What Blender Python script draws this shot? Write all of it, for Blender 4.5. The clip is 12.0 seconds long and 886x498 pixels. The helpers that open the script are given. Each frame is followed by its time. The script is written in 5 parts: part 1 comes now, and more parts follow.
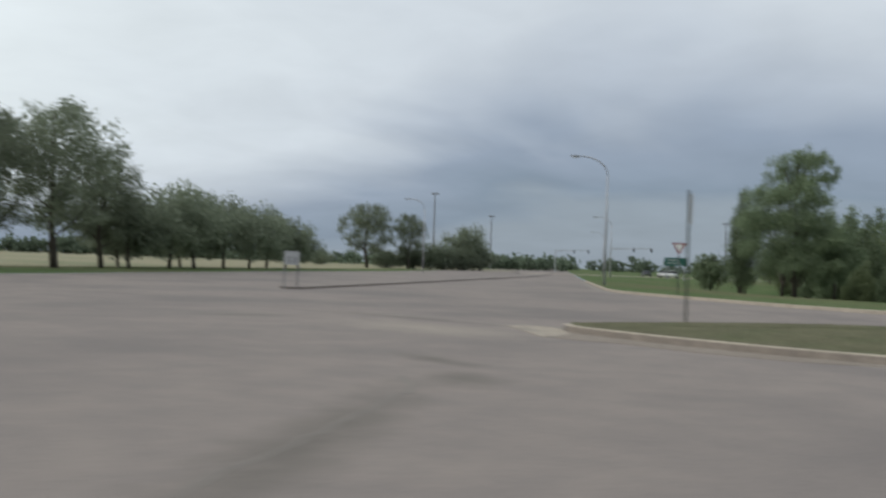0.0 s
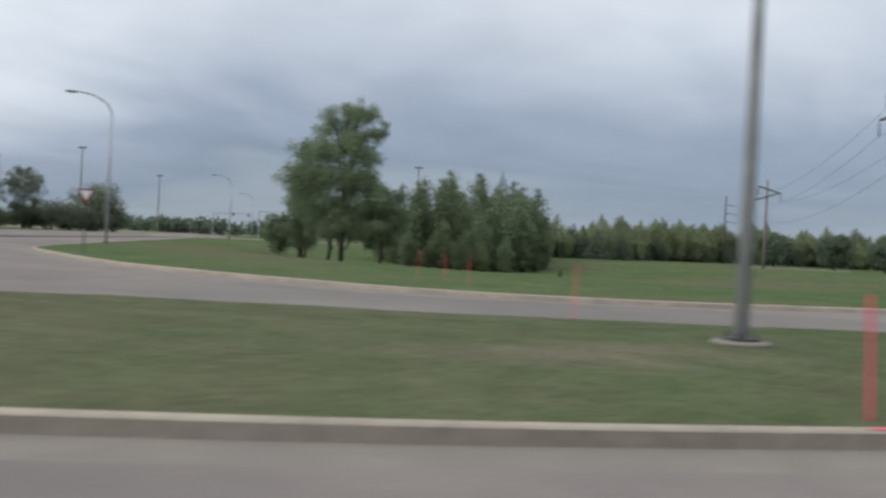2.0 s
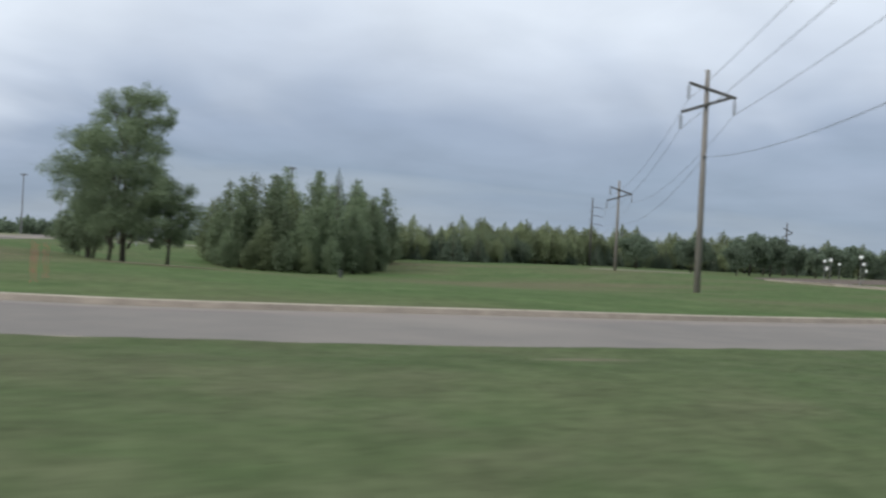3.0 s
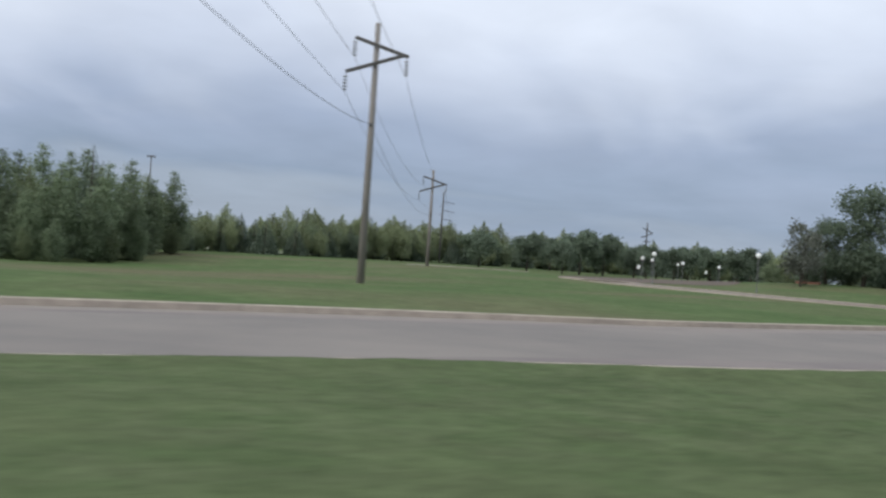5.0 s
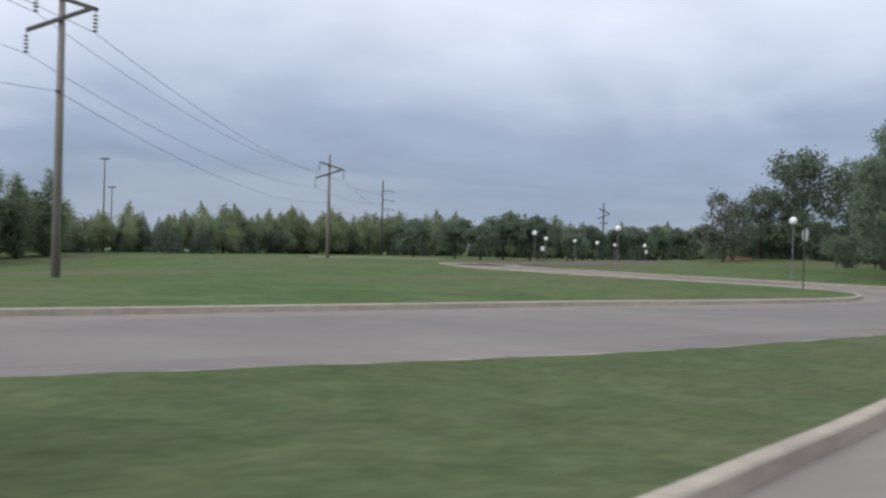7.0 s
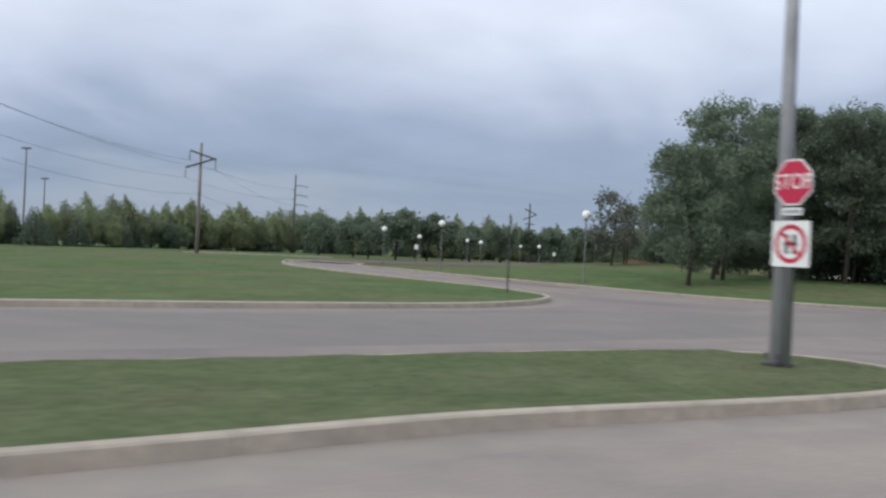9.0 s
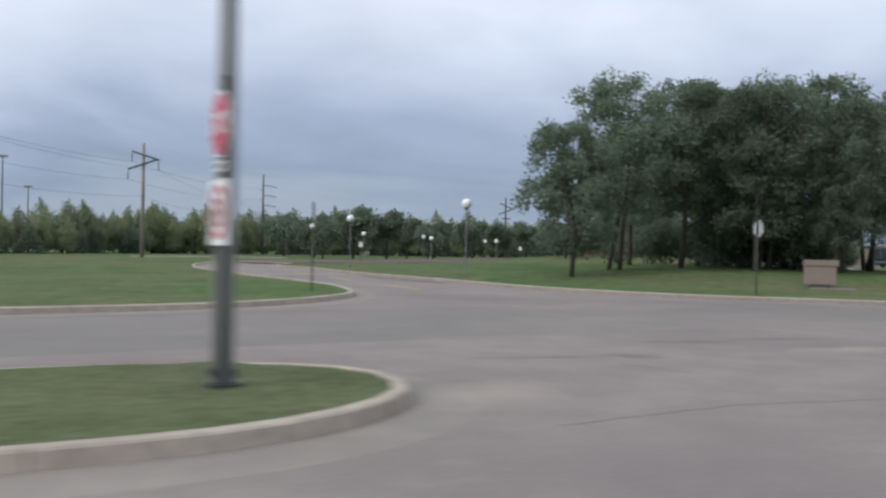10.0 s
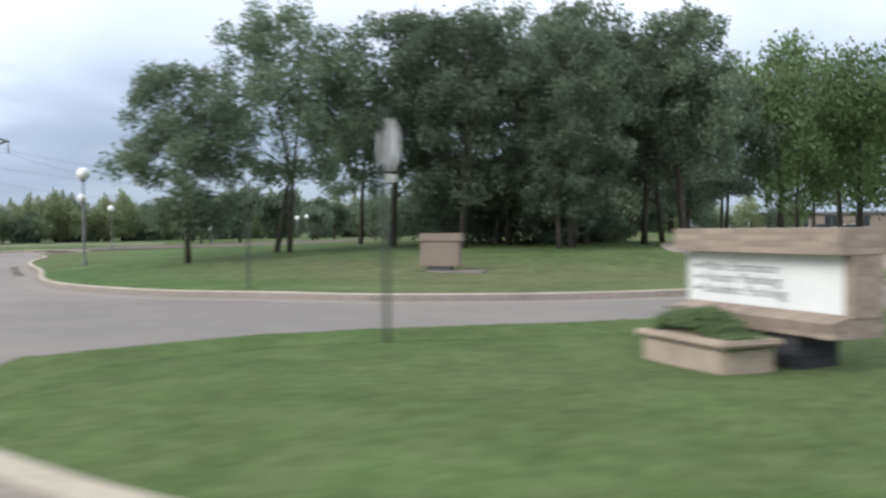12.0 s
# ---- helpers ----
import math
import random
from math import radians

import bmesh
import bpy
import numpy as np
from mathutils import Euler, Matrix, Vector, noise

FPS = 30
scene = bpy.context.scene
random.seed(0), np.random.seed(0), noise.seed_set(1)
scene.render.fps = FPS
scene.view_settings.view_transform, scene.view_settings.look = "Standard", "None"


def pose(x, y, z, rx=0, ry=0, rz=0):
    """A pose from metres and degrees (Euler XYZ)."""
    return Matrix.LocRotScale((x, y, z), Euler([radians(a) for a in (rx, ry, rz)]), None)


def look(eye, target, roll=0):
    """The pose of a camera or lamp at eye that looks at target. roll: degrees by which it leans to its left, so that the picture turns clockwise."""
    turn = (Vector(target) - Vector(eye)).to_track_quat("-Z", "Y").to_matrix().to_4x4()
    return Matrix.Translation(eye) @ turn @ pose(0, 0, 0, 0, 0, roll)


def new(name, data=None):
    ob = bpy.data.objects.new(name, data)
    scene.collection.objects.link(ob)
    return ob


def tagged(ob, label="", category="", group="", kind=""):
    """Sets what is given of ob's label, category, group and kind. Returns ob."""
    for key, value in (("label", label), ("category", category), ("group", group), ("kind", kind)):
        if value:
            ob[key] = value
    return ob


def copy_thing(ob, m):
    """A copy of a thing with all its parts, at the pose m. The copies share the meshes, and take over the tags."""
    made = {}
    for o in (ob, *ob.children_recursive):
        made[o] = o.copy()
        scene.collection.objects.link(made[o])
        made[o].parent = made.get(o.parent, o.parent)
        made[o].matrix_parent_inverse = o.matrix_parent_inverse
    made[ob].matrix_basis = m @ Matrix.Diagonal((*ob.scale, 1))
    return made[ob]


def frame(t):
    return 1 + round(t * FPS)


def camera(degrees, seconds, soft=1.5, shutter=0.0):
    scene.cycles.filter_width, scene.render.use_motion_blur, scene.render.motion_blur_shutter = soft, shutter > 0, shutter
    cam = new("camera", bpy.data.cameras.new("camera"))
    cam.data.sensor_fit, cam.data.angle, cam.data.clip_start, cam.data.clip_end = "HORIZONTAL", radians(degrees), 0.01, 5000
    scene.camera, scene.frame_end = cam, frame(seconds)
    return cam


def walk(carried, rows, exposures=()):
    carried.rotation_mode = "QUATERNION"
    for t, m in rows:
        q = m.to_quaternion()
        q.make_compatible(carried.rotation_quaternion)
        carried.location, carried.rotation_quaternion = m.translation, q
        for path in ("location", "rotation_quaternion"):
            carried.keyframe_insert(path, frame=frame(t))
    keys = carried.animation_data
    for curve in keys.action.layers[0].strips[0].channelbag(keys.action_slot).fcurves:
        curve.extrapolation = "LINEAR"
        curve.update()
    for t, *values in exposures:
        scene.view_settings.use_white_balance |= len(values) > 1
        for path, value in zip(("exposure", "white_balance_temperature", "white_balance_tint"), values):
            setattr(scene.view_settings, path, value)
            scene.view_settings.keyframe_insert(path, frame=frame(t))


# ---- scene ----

# ---------- camera ----------
ROWS = [
    (0, 0.69, -23.87, 1.455, 22.77, 0.91, 1.98),
    (0.5, 3.19, -20.49, 1.447, 18.86, -0.78, 2.41),
    (1, 6.28, -17.38, 1.450, 14.00, -1.06, 2.98),
    (1.5, 9.87, -14.41, 1.443, 9.10, -0.69, 3.12),
    (2, 13.78, -11.46, 1.440, 5.15, -0.40, 2.95),
    (2.5, 17.91, -8.42, 1.457, 1.99, 0.21, 3.23),
    (3, 22.23, -5.44, 1.453, -0.59, 0.17, 2.98),
    (3.5, 26.68, -2.74, 1.449, -2.09, -0.56, 3.19),
    (3.7, 28.50, -1.75, 1.453, -2.71, -0.78, 3.71),
    (5.3, 43.80, 4.52, 1.432, -4.80, 0.61, 3.59),
    (5.5, 45.59, 5.28, 1.467, -4.62, 0.53, 3.01),
    (6, 49.91, 7.12, 1.450, -3.94, 0.58, 2.47),
    (6.5, 53.99, 8.87, 1.453, -3.14, 0.41, 1.09),
    (6.7, 55.54, 9.57, 1.456, -2.90, 0.27, 1.20),
    (8.3, 66.20, 15.23, 1.456, -2.57, -0.61, 2.69),
    (8.5, 67.48, 15.87, 1.453, -3.20, -0.40, 3.73),
    (9, 70.68, 17.45, 1.441, -3.57, 0.20, 2.55),
    (9.5, 73.95, 19.06, 1.456, -3.36, 0.11, 2.09),
    (10, 77.54, 20.62, 1.442, -2.90, 0.08, 1.04),
    (10.5, 81.24, 22.40, 1.450, -2.66, -0.38, 1.40),
    (11, 85.06, 24.42, 1.433, -2.62, -0.51, 0.09),
    (11.5, 89.10, 26.65, 1.471, -1.97, -0.95, 0.79),
    (12, 93.34, 29.02, 1.439, -1.44, -1.22, -0.61),
]


def aim(x, y, z, yaw, pitch, roll):
    a, b = radians(yaw), radians(pitch)
    way = Vector((-math.sin(a) * math.cos(b), math.cos(a) * math.cos(b), math.sin(b)))
    return look((x, y, z), Vector((x, y, z)) + way, roll)


cam = camera(51.5, 12.0, soft=2.5, shutter=0.5)
EXPOSURES = [(0, -0.22, 6580, 4), (0.5, -0.29, 6580, 4), (1.0, -0.33, 6580, 4.5), (1.5, -0.21, 6570, 5), (2.0, -0.08, 6520, 6), (2.5, 0.03, 6480, 6), (3.5, 0.08, 6410, 6.5), (6.5, 0.1, 6310, 10), (9.0, 0.08, 6270, 9.5), (10.5, 0.14, 6260, 9), (11.0, 0.23, 6290, 9.5), (11.5, 0.42, 6340, 10.5), (12, 0.61, 6380, 8)]
walk(cam, [(r[0], aim(*r[1:])) for r in ROWS], EXPOSURES)

# ---------- sky and sun: an overcast day ----------
SUN_UP, SUN_TURN = radians(34), radians(235)
world = bpy.data.worlds.new("overcast_sky")
scene.world = world
world.use_nodes = True
wn, wl = world.node_tree.nodes, world.node_tree.links
wn.clear()


def wnode(kind, **values):
    n = wn.new(kind)
    for k, v in values.items():
        n.inputs[k].default_value = v
    return n


def wmath(op, a, b=None):
    n = wn.new("ShaderNodeMath")
    n.operation = op
    for i, v in enumerate((a, b)):
        if v is None:
            continue
        if isinstance(v, (int, float)):
            n.inputs[i].default_value = v
        else:
            wl.new(v, n.inputs[i])
    return n.outputs[0]


coord = wn.new("ShaderNodeTexCoord")
split = wn.new("ShaderNodeSeparateXYZ")
wl.new(coord.outputs["Generated"], split.inputs[0])
height = wmath("MAXIMUM", split.outputs[2], 0.0)
depth = wmath("ADD", height, 0.16)
flat = wn.new("ShaderNodeCombineXYZ")
wl.new(wmath("DIVIDE", split.outputs[0], depth), flat.inputs[0])
wl.new(wmath("DIVIDE", split.outputs[1], depth), flat.inputs[1])
broad = wnode("ShaderNodeTexNoise", Scale=0.55, Detail=4.0, Roughness=0.5, Distortion=0.6)
fine = wnode("ShaderNodeTexNoise", Scale=2.2, Detail=5.0, Roughness=0.55, Distortion=0.3)
wl.new(flat.outputs[0], broad.inputs["Vector"])
wl.new(flat.outputs[0], fine.inputs["Vector"])
ramp = wn.new("ShaderNodeValToRGB")
stops = ((0.0, (0.325, 0.376, 0.462)), (0.05, (0.272, 0.332, 0.44)), (0.12, (0.335, 0.392, 0.515)), (0.20, (0.535, 0.585, 0.70)),
         (0.30, (0.725, 0.77, 0.87)), (1.0, (1.02, 1.07, 1.12)))
for i, (p, c) in enumerate(stops):
    e = ramp.color_ramp.elements[i] if i < 2 else ramp.color_ramp.elements.new(p)
    e.position, e.color = p, (*c, 1)
# a brighter bank of cloud low in the west
west = wmath("ADD", wmath("MULTIPLY", split.outputs[0], -0.86), wmath("MULTIPLY", split.outputs[1], 0.50))
bank = wmath("MULTIPLY", wmath("POWER", wmath("MAXIMUM", west, 0.0), 7.0), wmath("MULTIPLY", wmath("MINIMUM", wmath("MULTIPLY", height, 8.0), 1.0), 0.60))
north = wmath("ADD", wmath("MULTIPLY", split.outputs[0], -0.24), wmath("MULTIPLY", split.outputs[1], 0.97))
bank = wmath("SUBTRACT", bank, wmath("MULTIPLY", wmath("POWER", wmath("MAXIMUM", north, 0.0), 30.0), 0.09))
east = wmath("ADD", wmath("MULTIPLY", split.outputs[0], 0.36), wmath("MULTIPLY", split.outputs[1], 0.93))
bank = wmath("ADD", bank, wmath("MULTIPLY", wmath("POWER", wmath("MAXIMUM", east, 0.0), 26.0), wmath("MINIMUM", wmath("MULTIPLY", wmath("MAXIMUM", wmath("SUBTRACT", height, 0.05), 0.0), 0.45), 0.11)))
lift = wmath("ADD", wmath("ADD", height, bank), wmath("MULTIPLY", wmath("SUBTRACT", broad.outputs["Fac"], 0.5), wmath("MINIMUM", wmath("ADD", wmath("MULTIPLY", height, 2.2), 0.12), 0.5)))
wl.new(lift, ramp.inputs[0])
shade = wmath("ADD", 0.86, wmath("MULTIPLY", fine.outputs["Fac"], 0.28))
tone = wn.new("ShaderNodeVectorMath")
tone.operation = "SCALE"
wl.new(ramp.outputs[0], tone.inputs[0])
wl.new(shade, tone.inputs["Scale"])
sky = wn.new("ShaderNodeTexSky")
sky.sky_type, sky.sun_disc, sky.sun_elevation, sky.sun_rotation = "NISHITA", False, SUN_UP, SUN_TURN
back_clear, back_cloud, both = wnode("ShaderNodeBackground", Strength=0.006), wnode("ShaderNodeBackground", Strength=1.0), wn.new("ShaderNodeAddShader")
wl.new(sky.outputs[0], back_clear.inputs[0])
wl.new(tone.outputs[0], back_cloud.inputs[0])
wl.new(back_clear.outputs[0], both.inputs[0])
wl.new(back_cloud.outputs[0], both.inputs[1])
wl.new(both.outputs[0], wn.new("ShaderNodeOutputWorld").inputs[0])

sun = new("sun", bpy.data.lights.new("sun", "SUN"))
sun.data.energy, sun.data.angle, sun.data.color = 1.55, radians(25), (1.0, 0.97, 0.92)
sun.matrix_world = look((0, 0, 60), Vector((0, 0, 60)) - Vector((math.sin(SUN_TURN) * math.cos(SUN_UP), math.cos(SUN_TURN) * math.cos(SUN_UP), math.sin(SUN_UP))))


# ---------- materials ----------
def material(name, colour, colour_b=None, scale=4.0, rough=0.8, metal=0.0, bump=0.0, bump_scale=60.0, big=None, big_scale=0.25, island=0.0, spec=0.3, stretch=(1, 1, 1), dry=None, pieces=0.0, spots=(), spot=(0.2, 0.16, 0.11), stains=(), stain=(0.16, 0.14, 0.13), grain=None):
    """Two tones mixed by noise at one scale, a third by a broad noise, fine relief, and a random shift per piece."""
    m = bpy.data.materials.new(name)
    m.use_nodes = True
    n, l = m.node_tree.nodes, m.node_tree.links
    b = n["Principled BSDF"]
    b.inputs["Roughness"].default_value, b.inputs["Metallic"].default_value = rough, metal
    b.inputs["Specular IOR Level"].default_value = spec
    co = n.new("ShaderNodeTexCoord")
    mp = n.new("ShaderNodeMapping")
    mp.inputs["Scale"].default_value = stretch
    l.new(co.outputs["Object"], mp.inputs[0])

    def noisy(s, detail=5.0):
        t = n.new("ShaderNodeTexNoise")
        t.inputs["Scale"].default_value, t.inputs["Detail"].default_value = s, detail
        t.inputs["Roughness"].default_value = 0.6
        l.new(mp.outputs[0], t.inputs["Vector"])
        return t.outputs["Fac"]

    def mixed(fac, a, c, lo=0.35, hi=0.65):
        r = n.new("ShaderNodeMapRange")
        r.inputs["From Min"].default_value, r.inputs["From Max"].default_value = lo, hi
        l.new(fac, r.inputs["Value"])
        x = n.new("ShaderNodeMix")
        x.data_type = "RGBA"
        l.new(r.outputs[0], x.inputs[0])
        for socket, v in ((x.inputs[6], a), (x.inputs[7], c)):
            if isinstance(v, tuple):
                socket.default_value = (*v, 1)
            else:
                l.new(v, socket)
        return x.outputs[2]

    out = mixed(noisy(scale), colour, colour_b or tuple(v * 0.8 for v in colour))
    if big:
        out = mixed(noisy(big_scale, 4.0), out, big, 0.45, 0.64)
    if dry:
        # a drier stretch towards the junction
        sx = n.new("ShaderNodeSeparateXYZ")
        l.new(co.outputs["Object"], sx.inputs[0])
        ml = n.new("ShaderNodeMath")
        ml.operation = "MULTIPLY_ADD"
        l.new(sx.outputs[0], ml.inputs[0])
        ml.inputs[1].default_value, ml.inputs[2].default_value = -0.022, 0.44
        # and a slightly drier end
        me_, mo = n.new("ShaderNodeMath"), n.new("ShaderNodeMath")
        me_.operation, mo.operation = "MULTIPLY_ADD", "MAXIMUM"
        l.new(sx.outputs[0], me_.inputs[0])
        me_.inputs[1].default_value, me_.inputs[2].default_value = 0.012, -0.84
        l.new(ml.outputs[0], mo.inputs[0])
        l.new(me_.outputs[0], mo.inputs[1])
        sm = n.new("ShaderNodeMath")
        sm.operation = "ADD"
        l.new(mo.outputs[0], sm.inputs[0])
        l.new(noisy(0.5, 4.0), sm.inputs[1])
        out = mixed(sm.outputs[0], out, dry, 0.4, 0.95)
    for places, tint in ((spots, spot), (stains, stain)):
        if not places:
            continue
        # worn patches (x, y, half length, half width, turn) with ragged edges
        ragged, worn = noisy(1.7, 5.0), None
        for sx_, sy_, sl, sw, st in places:
            pm = n.new("ShaderNodeMapping")
            pm.vector_type = "TEXTURE"
            pm.inputs["Location"].default_value, pm.inputs["Rotation"].default_value, pm.inputs["Scale"].default_value = (sx_, sy_, 0), (0, 0, radians(st)), (sl, sw, 1000)
            l.new(co.outputs["Object"], pm.inputs[0])
            ln = n.new("ShaderNodeVectorMath")
            ln.operation = "LENGTH"
            l.new(pm.outputs[0], ln.inputs[0])
            ad = n.new("ShaderNodeMath")
            ad.operation = "MULTIPLY_ADD"
            ad.inputs[1].default_value = 1.8
            l.new(ragged, ad.inputs[0])
            l.new(ln.outputs["Value"], ad.inputs[2])
            fall = n.new("ShaderNodeMapRange")
            for key, v in (("From Min", 2.3), ("From Max", 0.9)):
                fall.inputs[key].default_value = v
            l.new(ad.outputs[0], fall.inputs["Value"])
            if worn is None:
                worn = fall.outputs[0]
            else:
                most = n.new("ShaderNodeMath")
                most.operation = "MAXIMUM"
                l.new(worn, most.inputs[0])
                l.new(fall.outputs[0], most.inputs[1])
                worn = most.outputs[0]
        out = mixed(worn, out, tint, 0.0, 1.0)
    for grain_scale, grain_depth in grain or ():
        # tufts and flecks
        gr, gv = n.new("ShaderNodeMapRange"), n.new("ShaderNodeHueSaturation")
        for key, v in (("From Min", 0.3), ("From Max", 0.7), ("To Min", 1 - grain_depth), ("To Max", 1 + grain_depth)):
            gr.inputs[key].default_value = v
        l.new(noisy(grain_scale, 6.0), gr.inputs["Value"])
        l.new(gr.outputs[0], gv.inputs["Value"])
        l.new(out, gv.inputs["Color"])
        out = gv.outputs[0]
    if pieces:
        oi = n.new("ShaderNodeObjectInfo")
        hs = n.new("ShaderNodeHueSaturation")
        mr = n.new("ShaderNodeMapRange")
        mr.inputs["To Min"].default_value, mr.inputs["To Max"].default_value = 1 - pieces, 1 + pieces
        l.new(oi.outputs["Random"], mr.inputs["Value"])
        l.new(mr.outputs[0], hs.inputs["Value"])
        l.new(out, hs.inputs["Color"])
        out = hs.outputs[0]
    if island:
        g = n.new("ShaderNodeNewGeometry")
        h = n.new("ShaderNodeHueSaturation")
        r = n.new("ShaderNodeMapRange")
        r.inputs["To Min"].default_value, r.inputs["To Max"].default_value = 1 - island, 1 + island
        l.new(g.outputs["Random Per Island"], r.inputs["Value"])
        l.new(r.outputs[0], h.inputs["Value"])
        l.new(out, h.inputs["Color"])
        out = h.outputs[0]
    l.new(out, b.inputs["Base Color"])
    if bump:
        u = n.new("ShaderNodeBump")
        u.inputs["Strength"].default_value, u.inputs["Distance"].default_value = bump, 0.02
        l.new(noisy(bump_scale), u.inputs["Height"])
        l.new(u.outputs[0], b.inputs["Normal"])
    return m


def foliage(name, dark, light, thin=0.25):
    """Leaves: a random tone per leaf, with some light passing through."""
    m = bpy.data.materials.new(name)
    m.use_nodes = True
    n, l = m.node_tree.nodes, m.node_tree.links
    b = n["Principled BSDF"]
    b.inputs["Roughness"].default_value, b.inputs["Specular IOR Level"].default_value = 0.65, 0.25
    g = n.new("ShaderNodeNewGeometry")
    o = n.new("ShaderNodeObjectInfo")
    mx = n.new("ShaderNodeMix")
    mx.data_type = "RGBA"
    mx.inputs[6].default_value, mx.inputs[7].default_value = (*dark, 1), (*light, 1)
    l.new(g.outputs["Random Per Island"], mx.inputs[0])
    h = n.new("ShaderNodeHueSaturation")
    r = n.new("ShaderNodeMapRange")
    r.inputs["To Min"].default_value, r.inputs["To Max"].default_value = 0.8, 1.2
    l.new(o.outputs["Random"], r.inputs["Value"])
    l.new(r.outputs[0], h.inputs["Value"])
    l.new(mx.outputs[2], h.inputs["Color"])
    l.new(h.outputs[0], b.inputs["Base Color"])
    t = n.new("ShaderNodeBsdfTranslucent")
    l.new(h.outputs[0], t.inputs["Color"])
    s = n.new("ShaderNodeMixShader")
    s.inputs[0].default_value = thin
    l.new(b.outputs[0], s.inputs[1])
    l.new(t.outputs[0], s.inputs[2])
    l.new(s.outputs[0], n["Material Output"].inputs[0])
    return m


WORN = [(29.5, 3.5, 1.0, 0.5, 24), (24.2, 6.15, 0.7, 0.22, 20), (51.3, 14.3, 0.8, 0.5, 40), (50.5, 13.35, 0.4, 0.25, 40), (52.3, 15.5, 1.0, 0.7, 20), (51.5, 14.8, 1.1, 0.6, 20), (14.4, -0.6, 1.8, 1.0, 15), (15.2, 0.2, 1.2, 0.8, 15)]
DRY = [(26, 56, 11, 6, 15), (34, 72, 16, 8, 5), (22, 70, 12, 6, 0), (13, 50, 7, 2.5, 20), (20, 122, 26, 5, 12), (46, 118, 10, 4, 30), (3, 60, 10, 4, -5), (60, 60, 9, 3, 20), (-7, 54, 8, 9, 20), (-13, 64, 6, 14, 18), (-3, 44, 7, 6, -40)]
STAIN = [(84.7, 34.7, 1.0, 0.35, 20), (-7.5, -5.0, 2.6, 1.2, -20), (-5.6, -3.2, 1.2, 0.6, -50), (78.6, 30.0, 0.9, 0.5, 70), (60, 31.5, 6, 0.7, 28), (65.2, 19.6, 3.2, 1.5, 30), (69.6, 21.6, 3.4, 1.6, 30), (74.6, 24.4, 3.0, 1.3, 26), (88.6, 35.2, 1.6, 1.2, -50), (90.4, 32.9, 1.8, 0.7, -35)]
DARK = [(-4.7, -11.1, 0.9, 0.3, -30), (-3.5, -13.0, 0.7, 0.5, -60), (-3.1, -17.5, 3.6, 0.5, -78), (-12.8, -4.4, 1.1, 0.35, 40), (80.85, 33.4, 0.45, 0.25, -20), (79.6, 33.1, 1.0, 0.1, 12), (82.4, 35.6, 0.9, 0.25, 10), (84.2, 36.3, 1.0, 0.2, 10), (-9.5, -1.8, 2.5, 0.3, -18), (-16, 43, 5, 0.8, 140), (76.7, 70.2, 5.5, 0.35, -68), (76.5, 47.7, 0.5, 0.3, 60), (70, 34.5, 9, 0.9, 27), (87.6, 33.2, 1.0, 0.15, -5)]
ROAD = material("worn_road", (0.255, 0.219, 0.202), (0.221, 0.192, 0.181), 1.1, 0.85, bump=0.25, bump_scale=90, big=(0.186, 0.164, 0.158), big_scale=0.13, grain=((14.0, 0.08),), spec=0.08, spots=STAIN, spot=(0.305, 0.265, 0.232), stains=DARK, stain=(0.158, 0.140, 0.127))
CONCRETE = material("kerb_concrete", (0.425, 0.372, 0.306), (0.362, 0.316, 0.260), 2.5, 0.85, bump=0.4, bump_scale=50, grain=((9.0, 0.12),), big=(0.325, 0.284, 0.234), big_scale=0.6, spec=0.12, pieces=0.025)
GUTTER = material("gutter_concrete", (0.256, 0.225, 0.199), (0.222, 0.196, 0.176), 1.6, 0.85, bump=0.2, bump_scale=60, big=(0.225, 0.201, 0.184), big_scale=0.4, spec=0.12, spots=STAIN, spot=(0.325, 0.283, 0.248))
# upright kerb face: grime, with its weaker light also put into the colour
KERBFACE = material("grimy_shaded_kerb_face", (0.275, 0.235, 0.202), (0.225, 0.192, 0.167), 3.0, 0.9, bump=0.4, bump_scale=50, grain=((9.0, 0.14),), big=(0.235, 0.200, 0.172), big_scale=0.5, spec=0.1, pieces=0.04)
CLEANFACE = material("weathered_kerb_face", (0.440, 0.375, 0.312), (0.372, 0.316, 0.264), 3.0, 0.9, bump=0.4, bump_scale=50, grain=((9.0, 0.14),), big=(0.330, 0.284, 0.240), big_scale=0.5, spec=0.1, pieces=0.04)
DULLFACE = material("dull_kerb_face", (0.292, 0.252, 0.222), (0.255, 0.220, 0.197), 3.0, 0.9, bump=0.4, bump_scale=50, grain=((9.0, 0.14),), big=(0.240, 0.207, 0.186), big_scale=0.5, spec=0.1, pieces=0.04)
# the strip's low kerb: the shade on its face is painted as dark colour
STRIPSHADE = material("shaded_strip_kerb", (0.150, 0.128, 0.116), (0.118, 0.102, 0.094), 2.0, 0.9, spec=0.1)
APRON = material("patched_pale_concrete", (0.400, 0.346, 0.288), (0.290, 0.250, 0.212), 2.6, 0.88, bump=0.4, bump_scale=40, big=(0.255, 0.224, 0.198), big_scale=0.9, grain=((11.0, 0.16),), spec=0.12)
PALE = material("pale_concrete", (0.36, 0.315, 0.272), (0.30, 0.262, 0.228), 1.8, 0.85, bump=0.2, bump_scale=60, big=(0.25, 0.22, 0.2), big_scale=0.5, spec=0.12)
POST = material("green_painted_post", (0.055, 0.065, 0.052), (0.075, 0.082, 0.07), 5.0, 0.7, spec=0.2)
TAR = material("tar_seal", (0.178, 0.159, 0.146), (0.208, 0.186, 0.170), 2.0, 0.8, spec=0.15)
